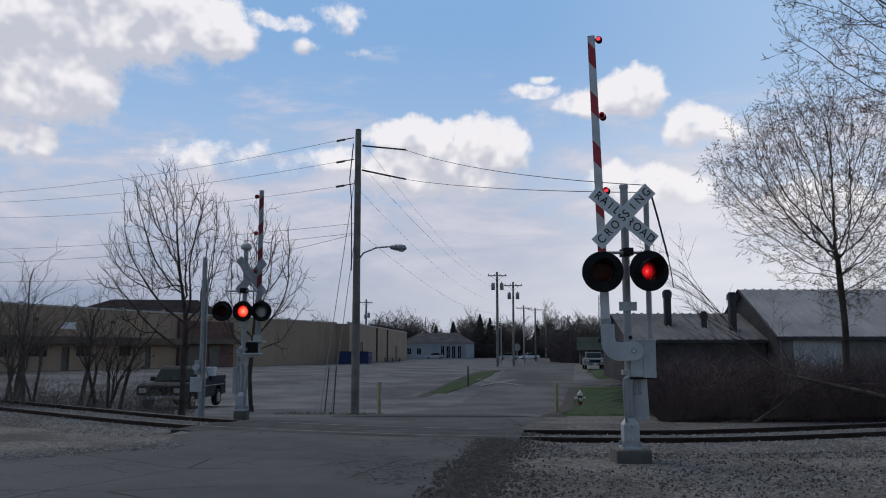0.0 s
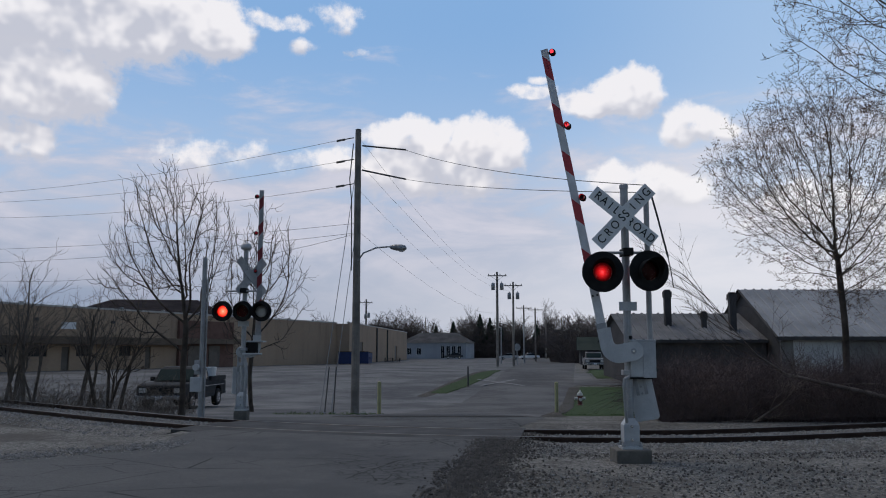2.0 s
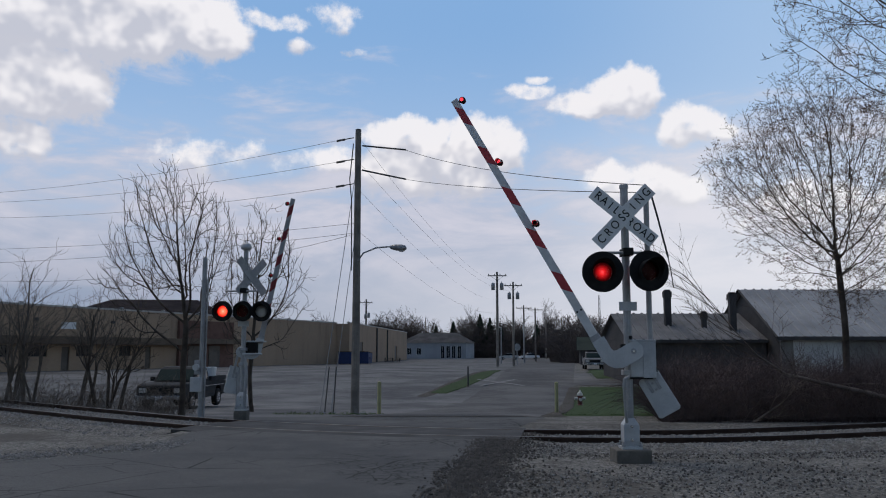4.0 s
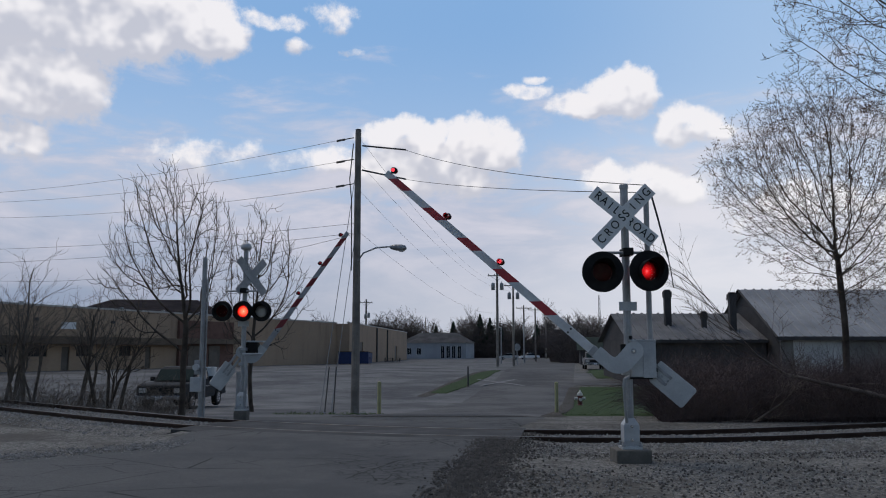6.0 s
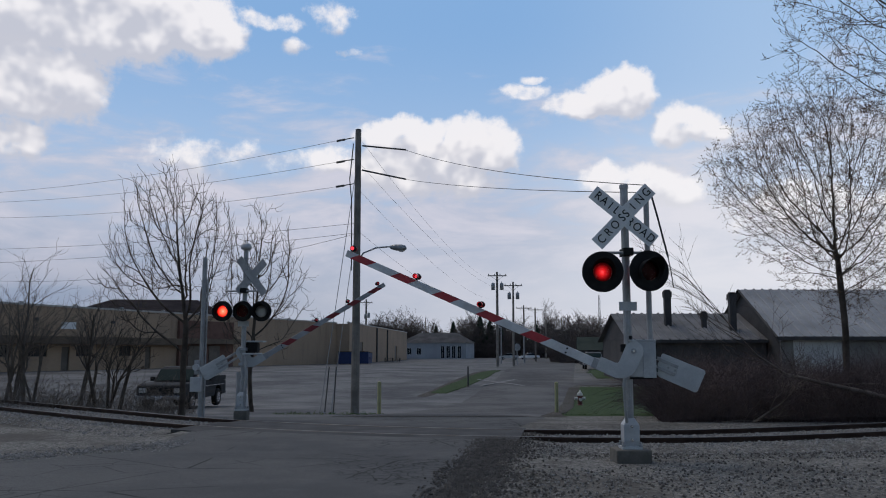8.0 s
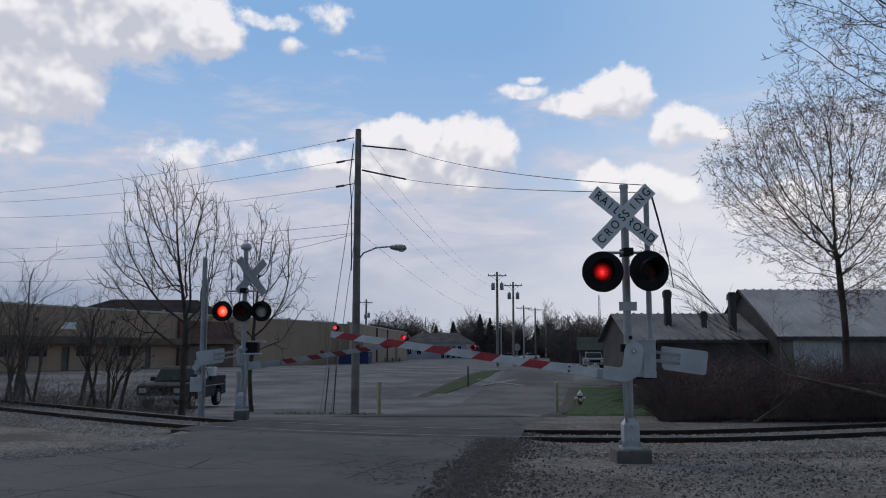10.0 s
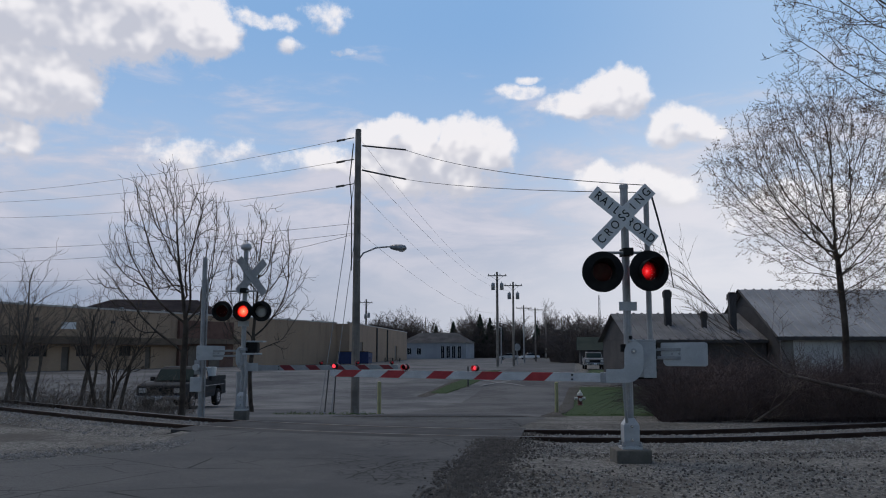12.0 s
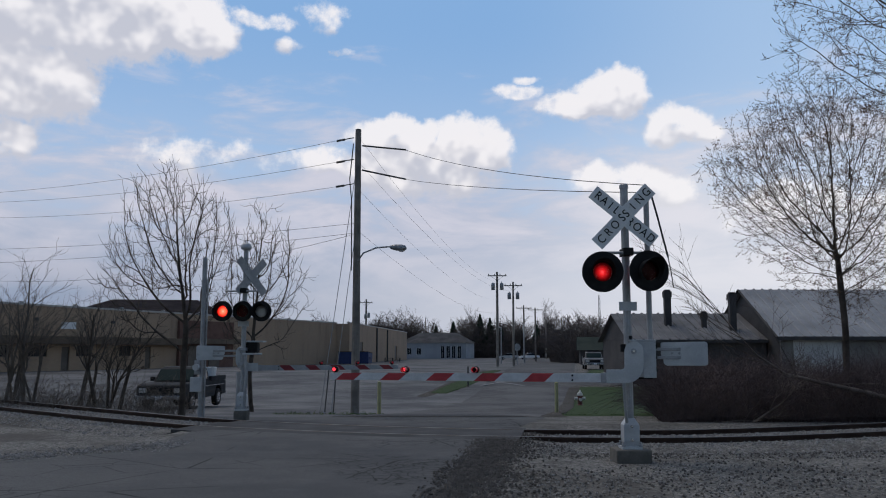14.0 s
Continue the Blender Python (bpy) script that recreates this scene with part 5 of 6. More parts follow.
def pickup(x, y, rz, paint, label, cap=True, lights=False):
    """A pickup truck, its nose along local -x."""
    t = thing("pickup_truck", x, y, land(x, y) + 0.03, label, "truck", "parked vehicles", rz=rz)
    body = side_shape([(-2.62, 0.45), (-2.66, 0.62), (-2.62, 1.0), (-2.5, 1.06), (-1.2, 1.12), (0.55, 1.12), (2.62, 1.08), (2.65, 0.5), (2.05, 0.45), (1.98, 0.72), (1.78, 0.86), (1.5, 0.88), (1.25, 0.78), (1.12, 0.45),
                       (-1.2, 0.42), (-1.28, 0.75), (-1.5, 0.88), (-1.8, 0.88), (-2.02, 0.75), (-2.1, 0.45)], 1.92, paint, t, "body", bevel=0.025)
    side_shape([(-1.2, 1.1), (-0.72, 1.62), (-0.5, 1.72), (0.4, 1.74), (0.52, 1.66), (0.62, 1.1)], 1.78, paint, t, "cab", bevel=0.03, taper=(1.1, 1.74, 0.16))
    part("windscreen", prism([(-1.17, 1.16), (-0.745, 1.6), (-0.735, 1.6), (-1.15, 1.16)], 1.46, bevel=0), TINTED, t, m=pose(-0.03, 0, 0.02))
    for s in (-1, 1):
        part("side_window", prism([(-0.95, 1.16), (-0.62, 1.6), (0.36, 1.62), (0.44, 1.16)], 0.02, start=0), GLASS, t, m=pose(0, s * 0.842 - 0.01, 0, s * 10.5, 0, 0) @ pose(0, s * 0.235, 0.02))
        part("mirror", boxes((-0.95, -0.82, s * 1.02 - 0.09, s * 1.02 + 0.09, 1.15, 1.32), bevel=0.02), BLACK, t)
        part("headlight", boxes((-2.68, -2.64, s * 0.7 - 0.15, s * 0.7 + 0.15, 0.74, 0.92), bevel=0.01), PORCELAIN, t, "clear square headlight")
        part("tail_light", boxes((2.64, 2.67, s * 0.86 - 0.06, s * 0.86 + 0.06, 0.7, 1.0), bevel=0.008), ARM_LENS, t)
        part("trim_strip", boxes((-2.0, 2.4, s * 0.967 - 0.006, s * 0.967 + 0.006, 0.9, 0.94)), CHROME, t)
    part("grille", boxes((-2.67, -2.645, -0.53, 0.53, 0.72, 0.95), bevel=0.008), BLACK, t, "dark grille")
    part("bumper", boxes((-2.78, -2.64, -0.95, 0.95, 0.48, 0.64), bevel=0.03), CHROME, t, "chrome front bumper")
    part("rear_bumper", boxes((2.65, 2.78, -0.95, 0.95, 0.48, 0.62), bevel=0.03), CHROME, t)
    part("plate", boxes((-2.795, -2.782, -0.15, 0.15, 0.5, 0.62)), WHITE, t)
    part("bed_floor", boxes((0.62, 2.6, -0.86, 0.86, 1.085, 1.125)), BLACK, t, "dark load bed")
    for s in (-1, 1):
        part("bed_rail", boxes((0.62, 2.62, s * 0.9 - 0.06, s * 0.9 + 0.06, 1.1, 1.3), bevel=0.015), paint, t)
    part("tailgate", boxes((2.56, 2.64, -0.84, 0.84, 1.1, 1.3), bevel=0.015), paint, t)
    for wx in (-1.68, 1.62):
        for wy in (-0.86, 0.86):
            wheel(t, wx, wy)
    if lights:
        part("roof_rack", boxes((-0.5, 0.3, -0.6, 0.6, 1.76, 1.92), bevel=0.03), BLACK, t, "dark load on the cab roof")
    return t


def sedan(x, y, rz, paint, label, name="car"):
    t = thing(name, x, y, land(x, y) + 0.03, label, "car", "parked vehicles", rz=rz)
    side_shape([(-2.2, 0.35), (-2.25, 0.6), (-2.15, 0.78), (-1.0, 0.92), (1.5, 0.95), (2.15, 0.9), (2.22, 0.4)], 1.75, paint, t, "body", bevel=0.05)
    side_shape([(-1.0, 0.9), (-0.35, 1.36), (0.8, 1.4), (1.6, 0.93)], 1.55, GLASS, t, "glasshouse", bevel=0.03, taper=(0.9, 1.4, 0.2))
    side_shape([(-0.38, 1.37), (-0.2, 1.42), (0.7, 1.44), (0.82, 1.4)], 1.26, paint, t, "roof", bevel=0.01)
    for s in (-1, 1):
        part("headlight", boxes((-2.27, -2.2, s * 0.62 - 0.16, s * 0.62 + 0.16, 0.58, 0.72), bevel=0.01), PORCELAIN, t)
    for wx in (-1.35, 1.35):
        for wy in (-0.8, 0.8):
            wheel(t, wx, wy, 0.32, 0.2)
    return t


pickup(-11.0, 36.0, 87, TRUCK, "old dark pickup truck parked on the lot")
pl = thing("white_bucket", -10.35, 37.7, land(-11, 36) + 1.158, "pale plastic bucket in the truck bed", "bucket")
part("pail", lathe([(0.2, 0), (0.24, 0.5), (0.25, 0.52), (0.22, 0.53)], 16), TRIM_WHITE, pl)
part("pail_lid", lathe([(0.255, 0.5), (0.255, 0.54), (0.05, 0.55)], 16), TRIM_WHITE, pl)
pickup(15.3, 86, 84, GREY_PAINT, "pale grey pickup truck facing the crossing", lights=True)
SILVER_PASSING = sedan(-2.0, 197.5, 0, SILVER_CAR, "small silver car driving along the cross street")
sedan(14.5, 185, 0, SILVER_CAR, "distant silver car parked near the trees")
sedan(19.5, 190, 4, TRIM_WHITE, "distant white car parked near the trees")
DARK_PASSING = sedan(31.7, 197.5, 0, DARK_CAR, "dark car driving along the cross street")


def dumpster(x, y, rz):
    d = thing("dumpster", x, y, land(x, y) + 0.02, "dark blue steel dumpster by the warehouse wall", "dumpster", "blue dumpsters", rz=rz)
    part("bin", prism([(-1.0, 0.1), (1.0, 0.1), (1.15, 1.5), (-1.15, 1.7)], 1.9, bevel=0.03), BLUE_BIN, d)
    for s in (-1, 1):
        part("lid", boxes((-1.2, 1.15, s * 0.49 - 0.46, s * 0.49 + 0.46, 0, 0.06), bevel=0.01), BLACK, d, "black plastic lid", pose(0, 0, 1.64, 0, 5, 0))
        part("fork_pocket", boxes((-0.6, 0.6, s * 1.03 - 0.07, s * 1.03 + 0.07, 0.8, 1.0), bevel=0.01), BLUE_BIN, d)
    for cx in (-0.8, 0.8):
        for cy in (-0.7, 0.7):
            part("caster", tubes(((cx, cy - 0.04, 0.08), (cx, cy + 0.04, 0.08), 0.08)), BLACK, d)


for dx, dy in ((-13.5, 118.5), (-11.3, 120.5)):
    dumpster(dx, dy, 80)
pile = thing("wood_pallets", -8.5, 142, land(-8, 142), "dark stack of wooden pallets by the wall", "pallets")
for k in range(5):
    part("pallet", boxes(*[(-1.3, 1.3, -0.6 + j * 0.3, -0.42 + j * 0.3, k * 0.15 + 0.09, k * 0.15 + 0.12) for j in range(5)], *[(-1.3 + j * 1.25, -1.2 + j * 1.25, -0.6, 0.78, k * 0.15, k * 0.15 + 0.09) for j in range(3)]), TIE_WOOD, pile)

# painted railway mark on the road
rm = tagged(new("road_marking"), "faded white painted cross on the road", "road marking", kind="structure")
for ang in (24, -24):
    bm = bmesh.new()
    pts = [(u, v) for u in (-0.13, 0.13) for v in (-3.4, -1.7, 0, 1.7, 3.4)]
    vs = {}
    for u, v in pts:
        c, s = math.cos(radians(ang)), math.sin(radians(ang))
        x, y = 3.9 + u * c + v * s, 58.5 - u * s + v * c
        vs[u, v] = bm.verts.new((x, y, land(x, y) + (0.056 if ang > 0 else 0.06)))
    for a, b in zip((-3.4, -1.7, 0, 1.7), (-1.7, 0, 1.7, 3.4)):
        bm.faces.new((vs[-0.13, a], vs[0.13, a], vs[0.13, b], vs[-0.13, b]))
    part("stroke", bm, PAINT_LINE, rm)


# ---- trees ----
class Wood:
    """Collects tapered limbs as plain vertices and faces."""

    def __init__(self):
        self.v, self.f, self.m = [], [], []

    def limb(self, pts, r0, r1, sides, mat=0):
        n, start = len(pts), len(self.v)
        for i, p in enumerate(pts):
            d = (pts[min(i + 1, n - 1)] - pts[max(i - 1, 0)]).normalized()
            a = d.orthogonal().normalized()
            b = d.cross(a)
            r = r0 + (r1 - r0) * i / (n - 1)
            for k in range(sides):
                t = math.tau * k / sides
                self.v.append(tuple(p + (a * math.cos(t) + b * math.sin(t)) * r))
        for i in range(n - 1):
            for k in range(sides):
                q = (k + 1) % sides
                s = start + i * sides
                self.f.append((s + k, s + q, s + sides + q, s + sides + k))
                self.m.append(mat)

    def taper(self, pts, radii, sides, mat=0):
        start = len(self.v)
        self.limb(pts, 1.0, 1.0, sides, mat)
        for i, p in enumerate(pts):
            for k in range(start + i * sides, start + (i + 1) * sides):
                self.v[k] = tuple(p + (Vector(self.v[k]) - p) * radii[i])


def grow(wood, rnd, p, d, length, r, level, top, spread, kids, up=0.25, wander=0.16, bud=0.0, ends=0.35, thin=0.006):
    n = 7 if level == 0 else 5 if level < 3 else 3
    pts, q = [p.copy()], p.copy()
    for i in range(n):
        d = (d + Vector((rnd.gauss(0, wander), rnd.gauss(0, wander), rnd.gauss(0, wander) + up * 0.3))).normalized()
        q = q + d * (length / n)
        pts.append(q.copy())
    tip = r * ends if level < top else r * 0.5
    wood.limb(pts, r, tip, 8 if level == 0 else 5 if level == 1 else 3)
    if level >= top:
        if bud and rnd.random() < bud:
            for _ in range(3):
                c = pts[rnd.randrange(1, len(pts))]
                e = c + Vector((rnd.uniform(-1, 1), rnd.uniform(-1, 1), rnd.uniform(-1, 1))) * 0.035
                wood.limb([c, (c + e) / 2, e], 0.016, 0.004, 3, 1)
        return
    for i in range(kids[level]):
        t = 0.3 + 0.7 * (i + rnd.random()) / kids[level]
        k = min(int(t * n), n - 1)
        s = pts[k].lerp(pts[k + 1], t * n - k)
        ax = Vector((rnd.gauss(0, 1), rnd.gauss(0, 1), rnd.gauss(0, 0.4))).normalized()
        out = (d * math.cos(radians(spread)) + (ax - d * ax.dot(d)).normalized() * math.sin(radians(spread * rnd.uniform(0.7, 1.25)))).normalized()
        grow(wood, rnd, s, out, length * rnd.uniform(0.45, 0.72) * (1.1 - 0.35 * t), max(r * (1 - (1 - ends) * t) * rnd.uniform(0.45, 0.68), thin), level + 1, top, spread, kids, up, wander * 1.12, bud, ends, thin)


def bare_tree(name, x, y, height, r, label, seed, top=4, kids=(7, 6, 5, 4), spread=42, stems=1, bark=None, bud=0.0, z=None, lean=(0, 0), fork=0.33, category="tree", up=0.25, group="", limbs=4, twist=0.16, thin=0.006, flare=(0.35, 0.75)):
    """A leafless tree: a tapered trunk that forks into limbs, branches and twigs."""
    rnd = random.Random(seed)
    t = thing(name, x, y, (land(x, y) if z is None else z) - 0.05, label, category, group)
    trunk, crown = Wood(), Wood()
    for s in range(stems):
        base = Vector((rnd.uniform(-0.3, 0.3), rnd.uniform(-0.2, 0.2), 0)) if stems > 1 else Vector((0, 0, 0))
        d = Vector((lean[0] + (rnd.uniform(-0.3, 0.3) if stems > 1 else 0), lean[1], 1)).normalized()
        rr = r * (1 if s == 0 else rnd.uniform(0.5, 0.9))
        h = height * (1 if s == 0 else rnd.uniform(0.65, 0.95))
        pts, q = [base + Vector((0, 0, 0))], base.copy()
        for i in range(6):
            d = (d + Vector((rnd.gauss(0, 0.05), rnd.gauss(0, 0.05), 0.04))).normalized()
            q = q + d * (h * fork / 6)
            pts.append(q.copy())
        trunk.limb([pts[0] - Vector((0, 0, 0.1)), pts[0] + Vector((0, 0, 0.25))], rr * 1.45, rr * 1.02, 10)
        trunk.limb(pts, rr * 1.05, rr * 0.8, 10)
        for k in range(limbs):
            a = k * math.tau / limbs + rnd.uniform(-0.5, 0.5)
            tilt = 0.18 if k == 0 else rnd.uniform(*flare)
            dd = (d + Vector((math.cos(a), math.sin(a), 0)) * tilt).normalized()
            grow(crown, rnd, pts[-1 if k < 2 else -2] - dd * 0.05, dd, h * (1 - fork) * (0.8 if k == 0 else rnd.uniform(0.5, 0.72)), rr * (0.62 if k == 0 else rnd.uniform(0.35, 0.5)), 1, top, spread, kids, up, twist, bud, 0.35, thin)
    raw("trunk", trunk.v, trunk.f, BARK if bark is TWIG_BARK else bark or BARK, t, smooth=True)
    raw("crown", crown.v, crown.f, ((bark or BARK), BUD), t, "bare branches and twigs", mats=crown.m)
    return t


def fill_crown(points, path, step, kill, pull=(0, 0, 0), stray=0.15, turns=220):
    """Grow nodes from a path of wood towards scattered points until each is reached; nodes and each one's parent."""
    pts = np.array(points)
    nodes = [np.array(p, float) for p in path]
    parent = [-1] + list(range(len(path) - 1))
    kids = {}
    near = np.full(len(pts), 1e9)
    which = np.zeros(len(pts), int)
    fresh = list(range(len(nodes)))
    pull = np.array(pull, float)
    drift = np.random.RandomState(len(points))
    for _ in range(turns):
        for k in fresh:
            d = np.linalg.norm(pts - nodes[k], axis=1)
            closer = d < near
            near[closer], which[closer] = d[closer], k
        keep = near > kill
        pts, near, which = pts[keep], near[keep], which[keep]
        if not len(pts):
            break
        fresh = []
        for k in np.unique(which):
            way = pts[which == k] - nodes[k]
            d = (way / np.linalg.norm(way, axis=1)[:, None]).mean(axis=0)
            back = nodes[k] - nodes[parent[k]] if parent[k] >= 0 else np.zeros(3)
            d = d + pull + back * 0.35 / step + drift.normal(0, stray, 3)
            n = np.linalg.norm(d)
            if n < 1e-6:
                continue
            at = nodes[k] + d / n * step
            if any(np.linalg.norm(at - nodes[q]) < step * 0.3 for q in kids.get(int(k), ())):
                continue
            kids.setdefault(int(k), []).append(len(nodes))
            fresh.append(len(nodes))
            nodes.append(at)
            parent.append(int(k))
        if not fresh:
            break
    return nodes, parent


def crown_tree(name, x, y, path, heart, radii, count, label, seed, step=0.2, kill=0.26, thin=0.006, power=2.3, pull=(0, 0, 0.1), twigs=3, twig=0.22, hang=0.0, bud=0.0, bark=None, cut=None, thick=1.0, fine=None, stray=0.15):
    """A leafless tree whose limbs, branches and twigs fill a rounded crown; path, heart and radii in the tree's own space."""
    rnd = random.Random(seed)
    t = thing(name, x, y, land(x, y) - 0.05, label, "tree")
    spots = []
    while len(spots) < count:
        v = Vector((rnd.uniform(-1, 1), rnd.uniform(-1, 1), rnd.uniform(-1, 1)))
        lump = 0.86 + 0.3 * noise.noise(v.normalized() * 2.2 + Vector((seed, 0, 0)))
        if v.length < lump and rnd.random() < 0.35 + 0.65 * v.length and not (cut and cut(v)):
            spots.append([heart[k] + v[k] * radii[k] for k in range(3)])
    nodes, parent = fill_crown(spots, path, step, kill, pull, stray)
    n = len(nodes)
    load, kids = [0.0] * n, [[] for _ in range(n)]
    for k in range(n - 1, -1, -1):
        if not kids[k]:
            load[k] = thin ** power
        if parent[k] >= 0:
            load[parent[k]] += load[k]
            kids[parent[k]].append(k)
    rad = [thick * v ** (1 / power) for v in load]
    trunk, crown = Wood(), Wood()
    heads = [0]
    while heads:
        k = heads.pop()
        chain = [k] if parent[k] < 0 else [parent[k], k]
        while kids[k]:
            best = max(kids[k], key=lambda q: load[q])
            heads += [q for q in kids[k] if q != best]
            chain.append(best)
            k = best
        rs_ = [rad[q] for q in chain]
        if parent[chain[0]] >= 0 or chain[0] != 0:
            rs_[0] = rs_[1]
        big = chain[0] == 0
        for a in range(0, len(chain) - 1, 12):
            b = min(a + 13, len(chain))
            w = trunk if big and a == 0 else crown
            w.taper([Vector(nodes[q]) for q in chain[a:b]], rs_[a:b], 9 if rs_[a] > 0.06 else 5 if rs_[a] > 0.02 else 3)
    foot = rad[0]
    trunk.limb([Vector(nodes[0]) - Vector((0, 0, 0.15)), Vector(nodes[0]) + Vector((0, 0, 0.3))], foot * 1.45, foot * 1.0, 10)
    for k in range(n):
        if len(path) < k and rad[k] < thin * 2.6 * thick:
            p = Vector(nodes[k])
            d = (p - Vector(nodes[parent[k]])).normalized()
            for _ in range(twigs if not kids[k] else max(1, twigs // 2)):
                e = (d + Vector((rnd.gauss(0, 0.55), rnd.gauss(0, 0.55), rnd.gauss(0, 0.4) - hang))).normalized()
                q = p + e * twig * rnd.uniform(0.5, 1.1)
                q2 = q + (e + Vector((rnd.gauss(0, 0.3), rnd.gauss(0, 0.3), 0.25 - hang))).normalized() * twig * rnd.uniform(0.4, 0.9)
                crown.limb([p, q, q2], thin * 0.8, thin * 0.45, 3, 2)
                if rnd.random() < bud:
                    for c in (q, q2):
                        e2 = c + Vector((rnd.uniform(-1, 1), rnd.uniform(-1, 1), rnd.uniform(-0.6, 1))).normalized() * 0.07
                        crown.limb([c, (c + e2) / 2, e2], 0.011, 0.003, 3, 1)
    raw("trunk", trunk.v, trunk.f, bark or BARK, t, smooth=True)
    raw("crown", crown.v, crown.f, (bark or BARK, BUD, fine or bark or BARK), t, "bare branches and twigs", mats=crown.m)
    return t


crown_tree("maple_tree", 11.45, 24.2, [(0.0, 0, 0), (0.04, 0, 0.5), (0.08, 0, 1.0), (0.12, 0, 1.5), (0.14, 0, 2.0), (0.15, 0, 2.4), (0.14, 0, 2.9), (0.11, 0, 3.4), (0.08, 0, 3.9), (0.05, 0, 4.4)],
           (-0.45, 0, 6.3), (3.75, 3.1, 4.1), 5400, "large bare maple tree with opening reddish buds", 12, 0.17, 0.22, 0.0042, 2.2, (0, 0, 0.24), 4, 0.18, 0.05, 0.5, BARK, lambda v: v.z < (-0.62 - 0.85 * v.x if v.x < 0.05 else -0.9), 0.88, TWIG_BARK)
crown_tree("ash_tree", -8.0, 26.0, [(0, 0, 0), (0.01, 0, 0.6), (0, 0, 1.2), (0.0, 0, 1.8), (0.03, 0, 2.4), (0.04, 0, 2.8)],
           (-0.6, 0, 4.9), (2.3, 1.8, 3.5), 1100, "bare spreading tree with upright branches", 7, 0.2, 0.24, 0.0095, 2.25, (0, 0, 0.5), 1, 0.26, -0.45, 0.0, BARK, lambda v: v.z < -0.35 and abs(v.x) < 0.3, 0.8, None, 0.06)
crown_tree("ash_tree", -7.0, 31.0, [(0, 0, 0), (-0.05, 0, 0.7), (-0.1, 0, 1.4), (-0.05, 0, 2.0), (0.0, 0, 2.6)],
           (0.25, 0, 4.7), (1.9, 1.7, 3.2), 850, "bare slender tree behind the far signal", 9, 0.2, 0.25, 0.0095, 2.25, (0, 0, 0.35), 1, 0.26, -0.3, 0.0, BARK, lambda v: v.z < -0.35 and abs(v.x) < 0.3, 0.8, None, 0.06)
crown_tree("overhanging_tree", 11.5, 15.4, [(0, 0, 0), (0.03, 0, 1.5), (0.05, 0, 3.0), (0, 0, 4.2), (-0.15, 0.05, 5.0), (-0.3, 0.05, 5.6)],
           (-1.5, 0.3, 8.6), (4.5, 2.6, 3.3), 2100, "tall bare tree with boughs reaching over the track", 5, 0.18, 0.23, 0.004, 2.2, (-0.12, 0, 0.06), 4, 0.18, 0.05, 0.35, BARK, lambda v: v.x > 0.5 or (v.z < -0.25 and v.x < -0.5) or (v.z < 0.1 and v.x < -0.72), 0.9, TWIG_BARK)
for sx, sy, sh, st, sd in ((-13.2, 27.5, 5.6, 3, 31), (-10.6, 26.6, 3.7, 3, 32), (-14.9, 29, 4.4, 4, 33), (-10.0, 26.0, 3.6, 2, 34), (-14.1, 27.0, 3.8, 3, 35), (-12.3, 28.4, 4.4, 3, 36), (-15.4, 28.2, 4.2, 3, 37)):
    bare_tree("sapling", sx, sy, sh, 0.062, "clump of thin bare saplings beside the track", sd, top=3, kids=(5, 5, 4), fork=0.45, spread=34, stems=st, bark=BARK if sd in (32, 34) else PALE_BARK, limbs=4, category="sapling", group="trackside saplings")


def brush(name, spots, label, seed, material=None, tall=(1.0, 2.4), thick=0.006, lean=0.5):
    """Tangled canes and stems, as stuff."""
    rnd, wood = random.Random(seed), Wood()
    for x, y in spots:
        p = Vector((x, y, land(x, y) - 0.05))
        h = rnd.uniform(*tall)
        d = Vector((rnd.gauss(0, lean), rnd.gauss(0, lean * 0.6), 1)).normalized()
        pts = [p]
        for i in range(4):
            d = (d + Vector((rnd.gauss(0, 0.28), rnd.gauss(0, 0.2), -0.16 * i))).normalized()
            pts.append(pts[-1] + d * h / 4)
        wood.limb(pts, thick * rnd.uniform(0.7, 1.6), thick * 0.4, 3)
    return tagged(raw(name, wood.v, wood.f, material or CANE), label, "brush", kind="stuff")


rs = random.Random(77)
brush("bramble_thicket", [(yy * 0.245 + 0.25 + 11.5 * rs.random() ** 1.1, yy) for yy in (rs.uniform(21.2, 29) for _ in range(24000))], "dense dark brown bramble thicket behind the track", 41, None, (0.9, 2.4), 0.0055)
brush("weeds", [(rs.uniform(-17, -8.2), rs.uniform(24.6, 29)) for _ in range(1600)], "dry brown weeds and thin stems beside the track", 42, PALE_BARK, (0.4, 1.7), 0.006, 0.25)


brush("lot_weeds", [(rs.uniform(-5.6, -3.0) if rs.random() < 0.8 else rs.uniform(-3, -1.9), rs.gauss(28.0, 0.3)) for _ in range(450)], "low green weeds along the edge of the lot", 45, GRASS, (0.05, 0.22), 0.012, 0.5)


def mound():
    verts, faces = [], []
    xs, ys = [4.4 + i * 0.4 for i in range(40)], [21.4 + j * 0.4 for j in range(22)]
    for y in ys:
        for x in xs:
            e = min(1, (y - 21.2) / 1.2, (x - 0.25 * y - 0.2) / 1.2, (30.2 - y) / 1.5)
            verts.append((x, y, land(x, y) - 0.05 + max(0, e) * (0.8 + 0.5 * noise.noise((x * 0.5, y * 0.5, 2)) + 0.25 * noise.noise((x * 1.7, y * 1.7, 5)))))
    n = len(xs)
    faces = [(j * n + i, j * n + i + 1, (j + 1) * n + i + 1, (j + 1) * n + i) for j in range(len(ys) - 1) for i in range(n - 1)]
    tagged(raw("brush_pile", verts, faces, LITTER, smooth=True), "dark mound of dead leaves and brush", "brush", kind="stuff")


mound()


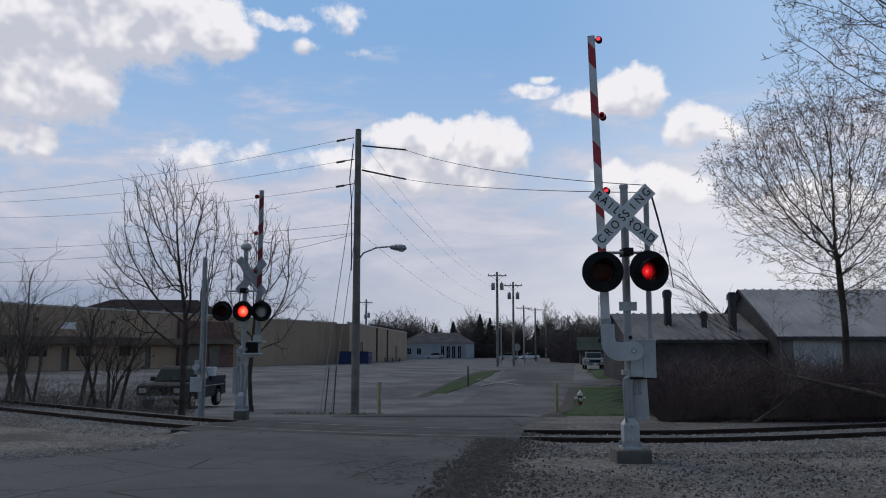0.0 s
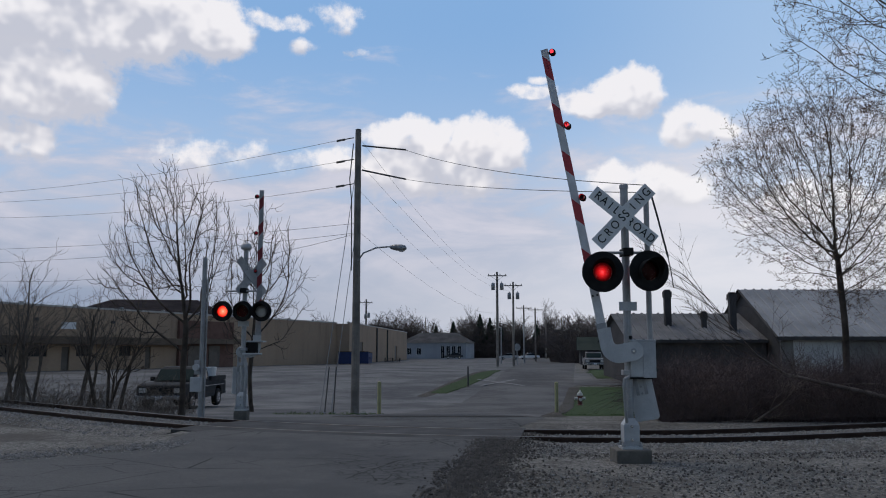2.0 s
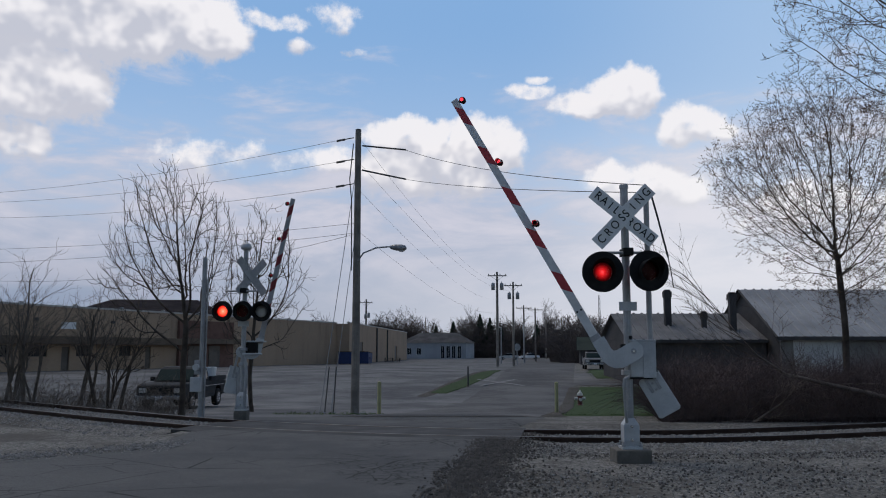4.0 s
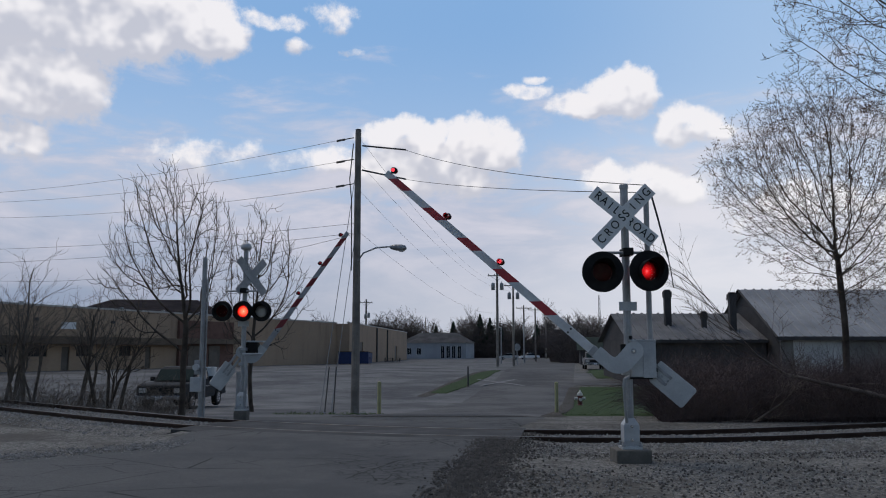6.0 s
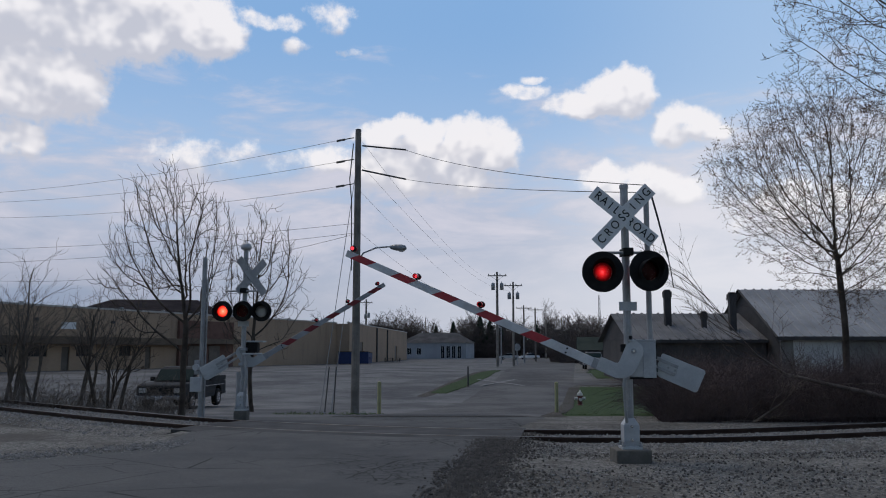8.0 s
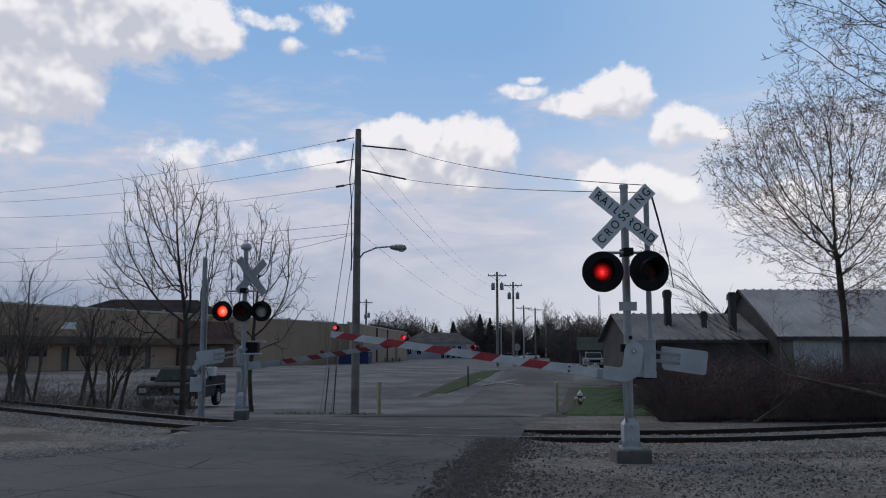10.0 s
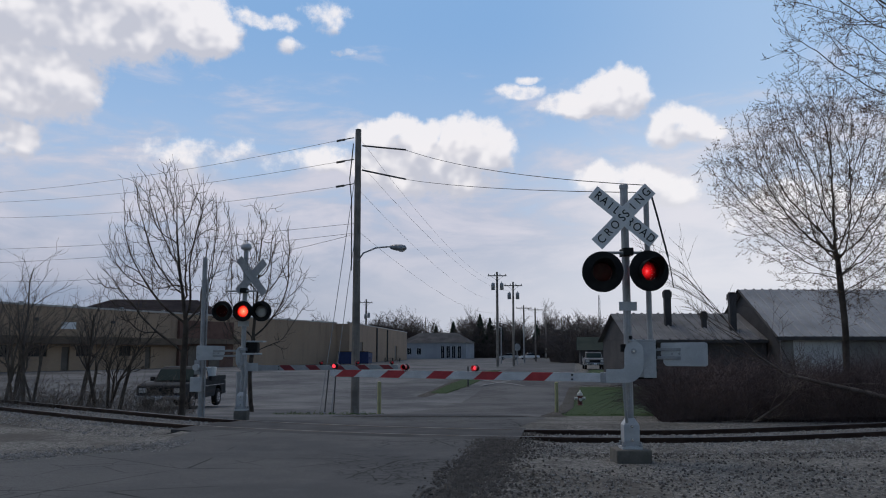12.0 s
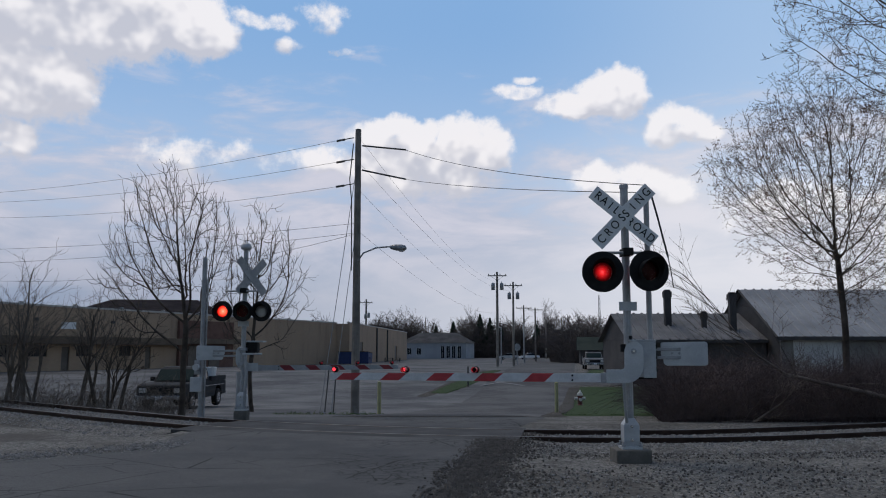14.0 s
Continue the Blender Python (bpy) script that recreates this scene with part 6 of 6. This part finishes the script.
def fallen_limb(x, y, z, d, length, r, seed, label):
    t = thing("fallen_limb", x, y, z, label, "branch", "fallen limbs")
    wood = Wood()
    grow(wood, random.Random(seed), Vector((0, 0, 0)), Vector(d).normalized(), length, r, 1, 4, 32, (5, 5, 5, 4), 0.05, 0.08)
    raw("branch", wood.v, wood.f, TWIG_BARK, t)


def fallen_tree():
    """A toppled young tree: a bowed stem lying over the brush with its crown thrown up."""
    t = thing("fallen_tree", 11.6, 21.2, 0.25, "toppled bare tree lying over the bramble thicket", "tree", "fallen limbs")
    stem = [Vector(p) for p in ((0, 0, -0.05), (-0.9, 0.1, 0.2), (-1.9, 0.2, 0.42), (-2.9, 0.25, 0.66), (-3.6, 0.3, 1.15), (-4.2, 0.3, 1.85), (-4.7, 0.3, 2.5), (-5.3, 0.3, 3.1))]
    trunk, crown, rnd = Wood(), Wood(), random.Random(52)
    trunk.taper(stem, [0.062, 0.058, 0.05, 0.04, 0.025, 0.013, 0.008, 0.005], 7)
    for k, f in ((2, 0.7), (3, 0.2), (3, 0.7), (4, 0.2), (4, 0.6), (5, 0.1), (5, 0.6), (5, 0.3), (4, 0.8), (3, 0.45), (6, 0.1), (6, 0.6)):
        p = stem[k].lerp(stem[k + 1], f)
        d = Vector((-0.9 + rnd.uniform(-0.25, 0.3), rnd.uniform(-0.3, 0.3), 0.55 + rnd.uniform(-0.25, 0.45))).normalized()
        grow(crown, rnd, p, d, rnd.uniform(1.2, 2.3), 0.013, 2, 4, 30, (4, 4, 4, 3), 0.06, 0.07, 0.0, 0.35, 0.0055)
    raw("trunk", trunk.v, trunk.f, TWIG_BARK, t, "grey-brown toppled stem", smooth=True)
    raw("crown", crown.v, crown.f, BARK, t, "bare branches and twigs")


fallen_tree()
fallen_limb(7.6, 21.0, -0.3, (1.1, -0.1, 0.85), 1.5, 0.032, 53, "pale broken branch in the brush")
fallen_limb(6.6, 20.9, -0.28, (1.5, 0, 0.16), 1.3, 0.014, 55, "pale broken branch in the brush")
fallen_limb(11.9, 21.9, 0.5, (-3.5, 0.2, 1.0), 3.2, 0.03, 56, "pale broken branch in the brush")


# distant woods
far_kinds = [bare_tree("distant_tree", -20 + 30 * k, 262, 12 + 2 * k, 0.25, "distant bare brown tree in the treeline", 61 + k, top=4, kids=(7, 7, 6, 4), fork=0.25, spread=40, bark=FAR_WOOD, limbs=6, thin=0.03, group="distant treeline") for k in range(3)]
for far in far_kinds:
    for ob in far.children:
        if ob.name.startswith("crown"):
            ob.data.materials[0] = FAR_WOOD
rt = random.Random(9)
for i in range(120):
    x = -50 + i * 1.6 + rt.uniform(-2, 2)
    y = 255 + rt.uniform(-25, 35)
    k = rt.uniform(0.5, 0.9) * (1.15 if x > 40 else 1)
    copy_thing(far_kinds[i % 3], pose(x, y, land(x, y), 0, 0, rt.uniform(0, 360))).scale = (k * 1.25, k * 1.25, k)
# taller ones that stand out of the line
for i, (x, y, k) in enumerate(((-13.5, 240, 0.95), (-9.0, 238, 0.9), (-17.5, 244, 0.85), (30.5, 250, 1.2), (33.5, 256, 0.95), (18.0, 262, 0.9))):
    copy_thing(far_kinds[i % 3], pose(x, y, land(x, y), 0, 0, 70 * i)).scale = (k * 1.15, k * 1.15, k)


def conifer(x, y, h, seed):
    t = thing("distant_conifer", x, y, land(x, y), "distant dark green conifer in the treeline", "tree", "distant treeline")
    rnd, wood, tr = random.Random(seed), Wood(), Wood()
    tr.limb([Vector((0, 0, 0)), Vector((0, 0, h))], 0.22, 0.04, 6)
    for k in range(420):
        f = rnd.random() ** 0.8
        z, reach = h * (0.08 + 0.9 * f), (1 - f) * h * 0.33 + 0.3
        a = rnd.uniform(0, 6.3)
        d = Vector((math.cos(a), math.sin(a), rnd.uniform(-0.25, 0.1)))
        p = Vector((0, 0, z))
        wood.limb([p, p + d * reach * 0.5, p + d * reach * rnd.uniform(0.7, 1.1) + Vector((0, 0, -0.2))], 0.3, 0.03, 3)
    raw("trunk", tr.v, tr.f, BARK, t)
    raw("crown", wood.v, wood.f, CONIFER, t)


for i, (px, ph) in enumerate(((-2, 9), (3, 10.5), (6, 8.5), (10.5, 12.5), (13.5, 11.5), (17, 9.0), (22, 8.5), (27, 9.5), (31, 8), (-28, 9))):
    conifer(px, 238 + 3 * (i % 3), ph, 80 + i)
brush("roadside_thicket", [(rs.uniform(19, 62), rs.uniform(132, 150)) for _ in range(9000)], "dark bare thicket beyond the green shed", 44, FAR_WOOD, (3.0, 8.6), 0.04, 0.25)
brush("distant_undergrowth", [(rs.uniform(-60, 140), rs.uniform(232, 262)) for _ in range(20000)], "distant brown undergrowth at the foot of the trees", 43, FAR_WOOD, (3.5, 8.5), 0.09, 0.3)


# ---- what moves ----
def motions():
    # clouds drift slowly to the left
    walk(SKY, [(0, pose(0, 0, 1.49, 0, 0, -0.6)), (14, pose(0, 0, 1.49, 0, 0, 0.6))])
    # the gates come down
    near = ((0, 88.4), (1.25, 88.4), (1.5, 87.0), (2, 79.6), (2.5, 74.9), (3, 70.2), (5.5, 45.8), (6, 41.2), (6.5, 37.0), (7, 32.4), (7.5, 28.2), (8, 23.8), (8.2, 22.1), (10.5, 5.3), (11, 3.7), (11.5, 2.2), (12, 0.4), (12.5, -0.2), (14, -0.2))
    walk(NEAR_ARM, [(t, pose(0.1, -0.05, 1.49, 0, 0, -18) @ pose(0, 0, 0, 0, a, 0)) for t, a in near])
    far = ((0, 90), (2.5, 90), (3, 88), (3.2, 86.5), (5.5, 60.4), (6, 55), (6.5, 50), (7, 44.8), (7.5, 38.2), (8, 31.3), (10.5, 5), (11, 2.8), (11.5, 1), (12, 0), (14, 0))
    walk(FAR_ARM, [(t, pose(-0.12, 0.2, 1.47, 0, -a, 22)) for t, a in far])
    # added shutters make the flashers and two of the arm lamps blink in turn, each 0.602 s
    seat = pose(0, 0, -0.08)
    blinkers = [(sh, seat, side, edge) for pair, edge in ((NEAR_SHUTTERS, -84.6), (FAR_SHUTTERS, -87.2)) for side, sh in enumerate(pair)]
    blinkers += [(sh, m, side, -88) for side, (sh, m) in enumerate(ARM_SHUTTERS)]
    for shutter, m, side, edge in blinkers:
        shut, k = side == 0, 0
        rows = [(0, m @ pose(0, 0, 0, 0 if shut else edge))]
        while 0.29 + 0.602 * k < 13.95:
            t = 0.29 + 0.602 * k
            rows.append((t - 0.02, m @ pose(0, 0, 0, 0 if shut else edge)))
            shut = not shut
            rows.append((t + 0.02, m @ pose(0, 0, 0, 0 if shut else edge)))
            k += 1
        rows.append((14, m @ pose(0, 0, 0, 0 if shut else edge)))
        walk(shutter, rows)
    # two cars drive by on the cross street
    for passing, start in ((SILVER_PASSING, -2.0), (DARK_PASSING, 31.7)):
        z = land(start, 197.5) + 0.08
        walk(passing, [(0, pose(start, 197.5, z)), (14, pose(start - 14.6 * 14, 197.5, z))])


motions()
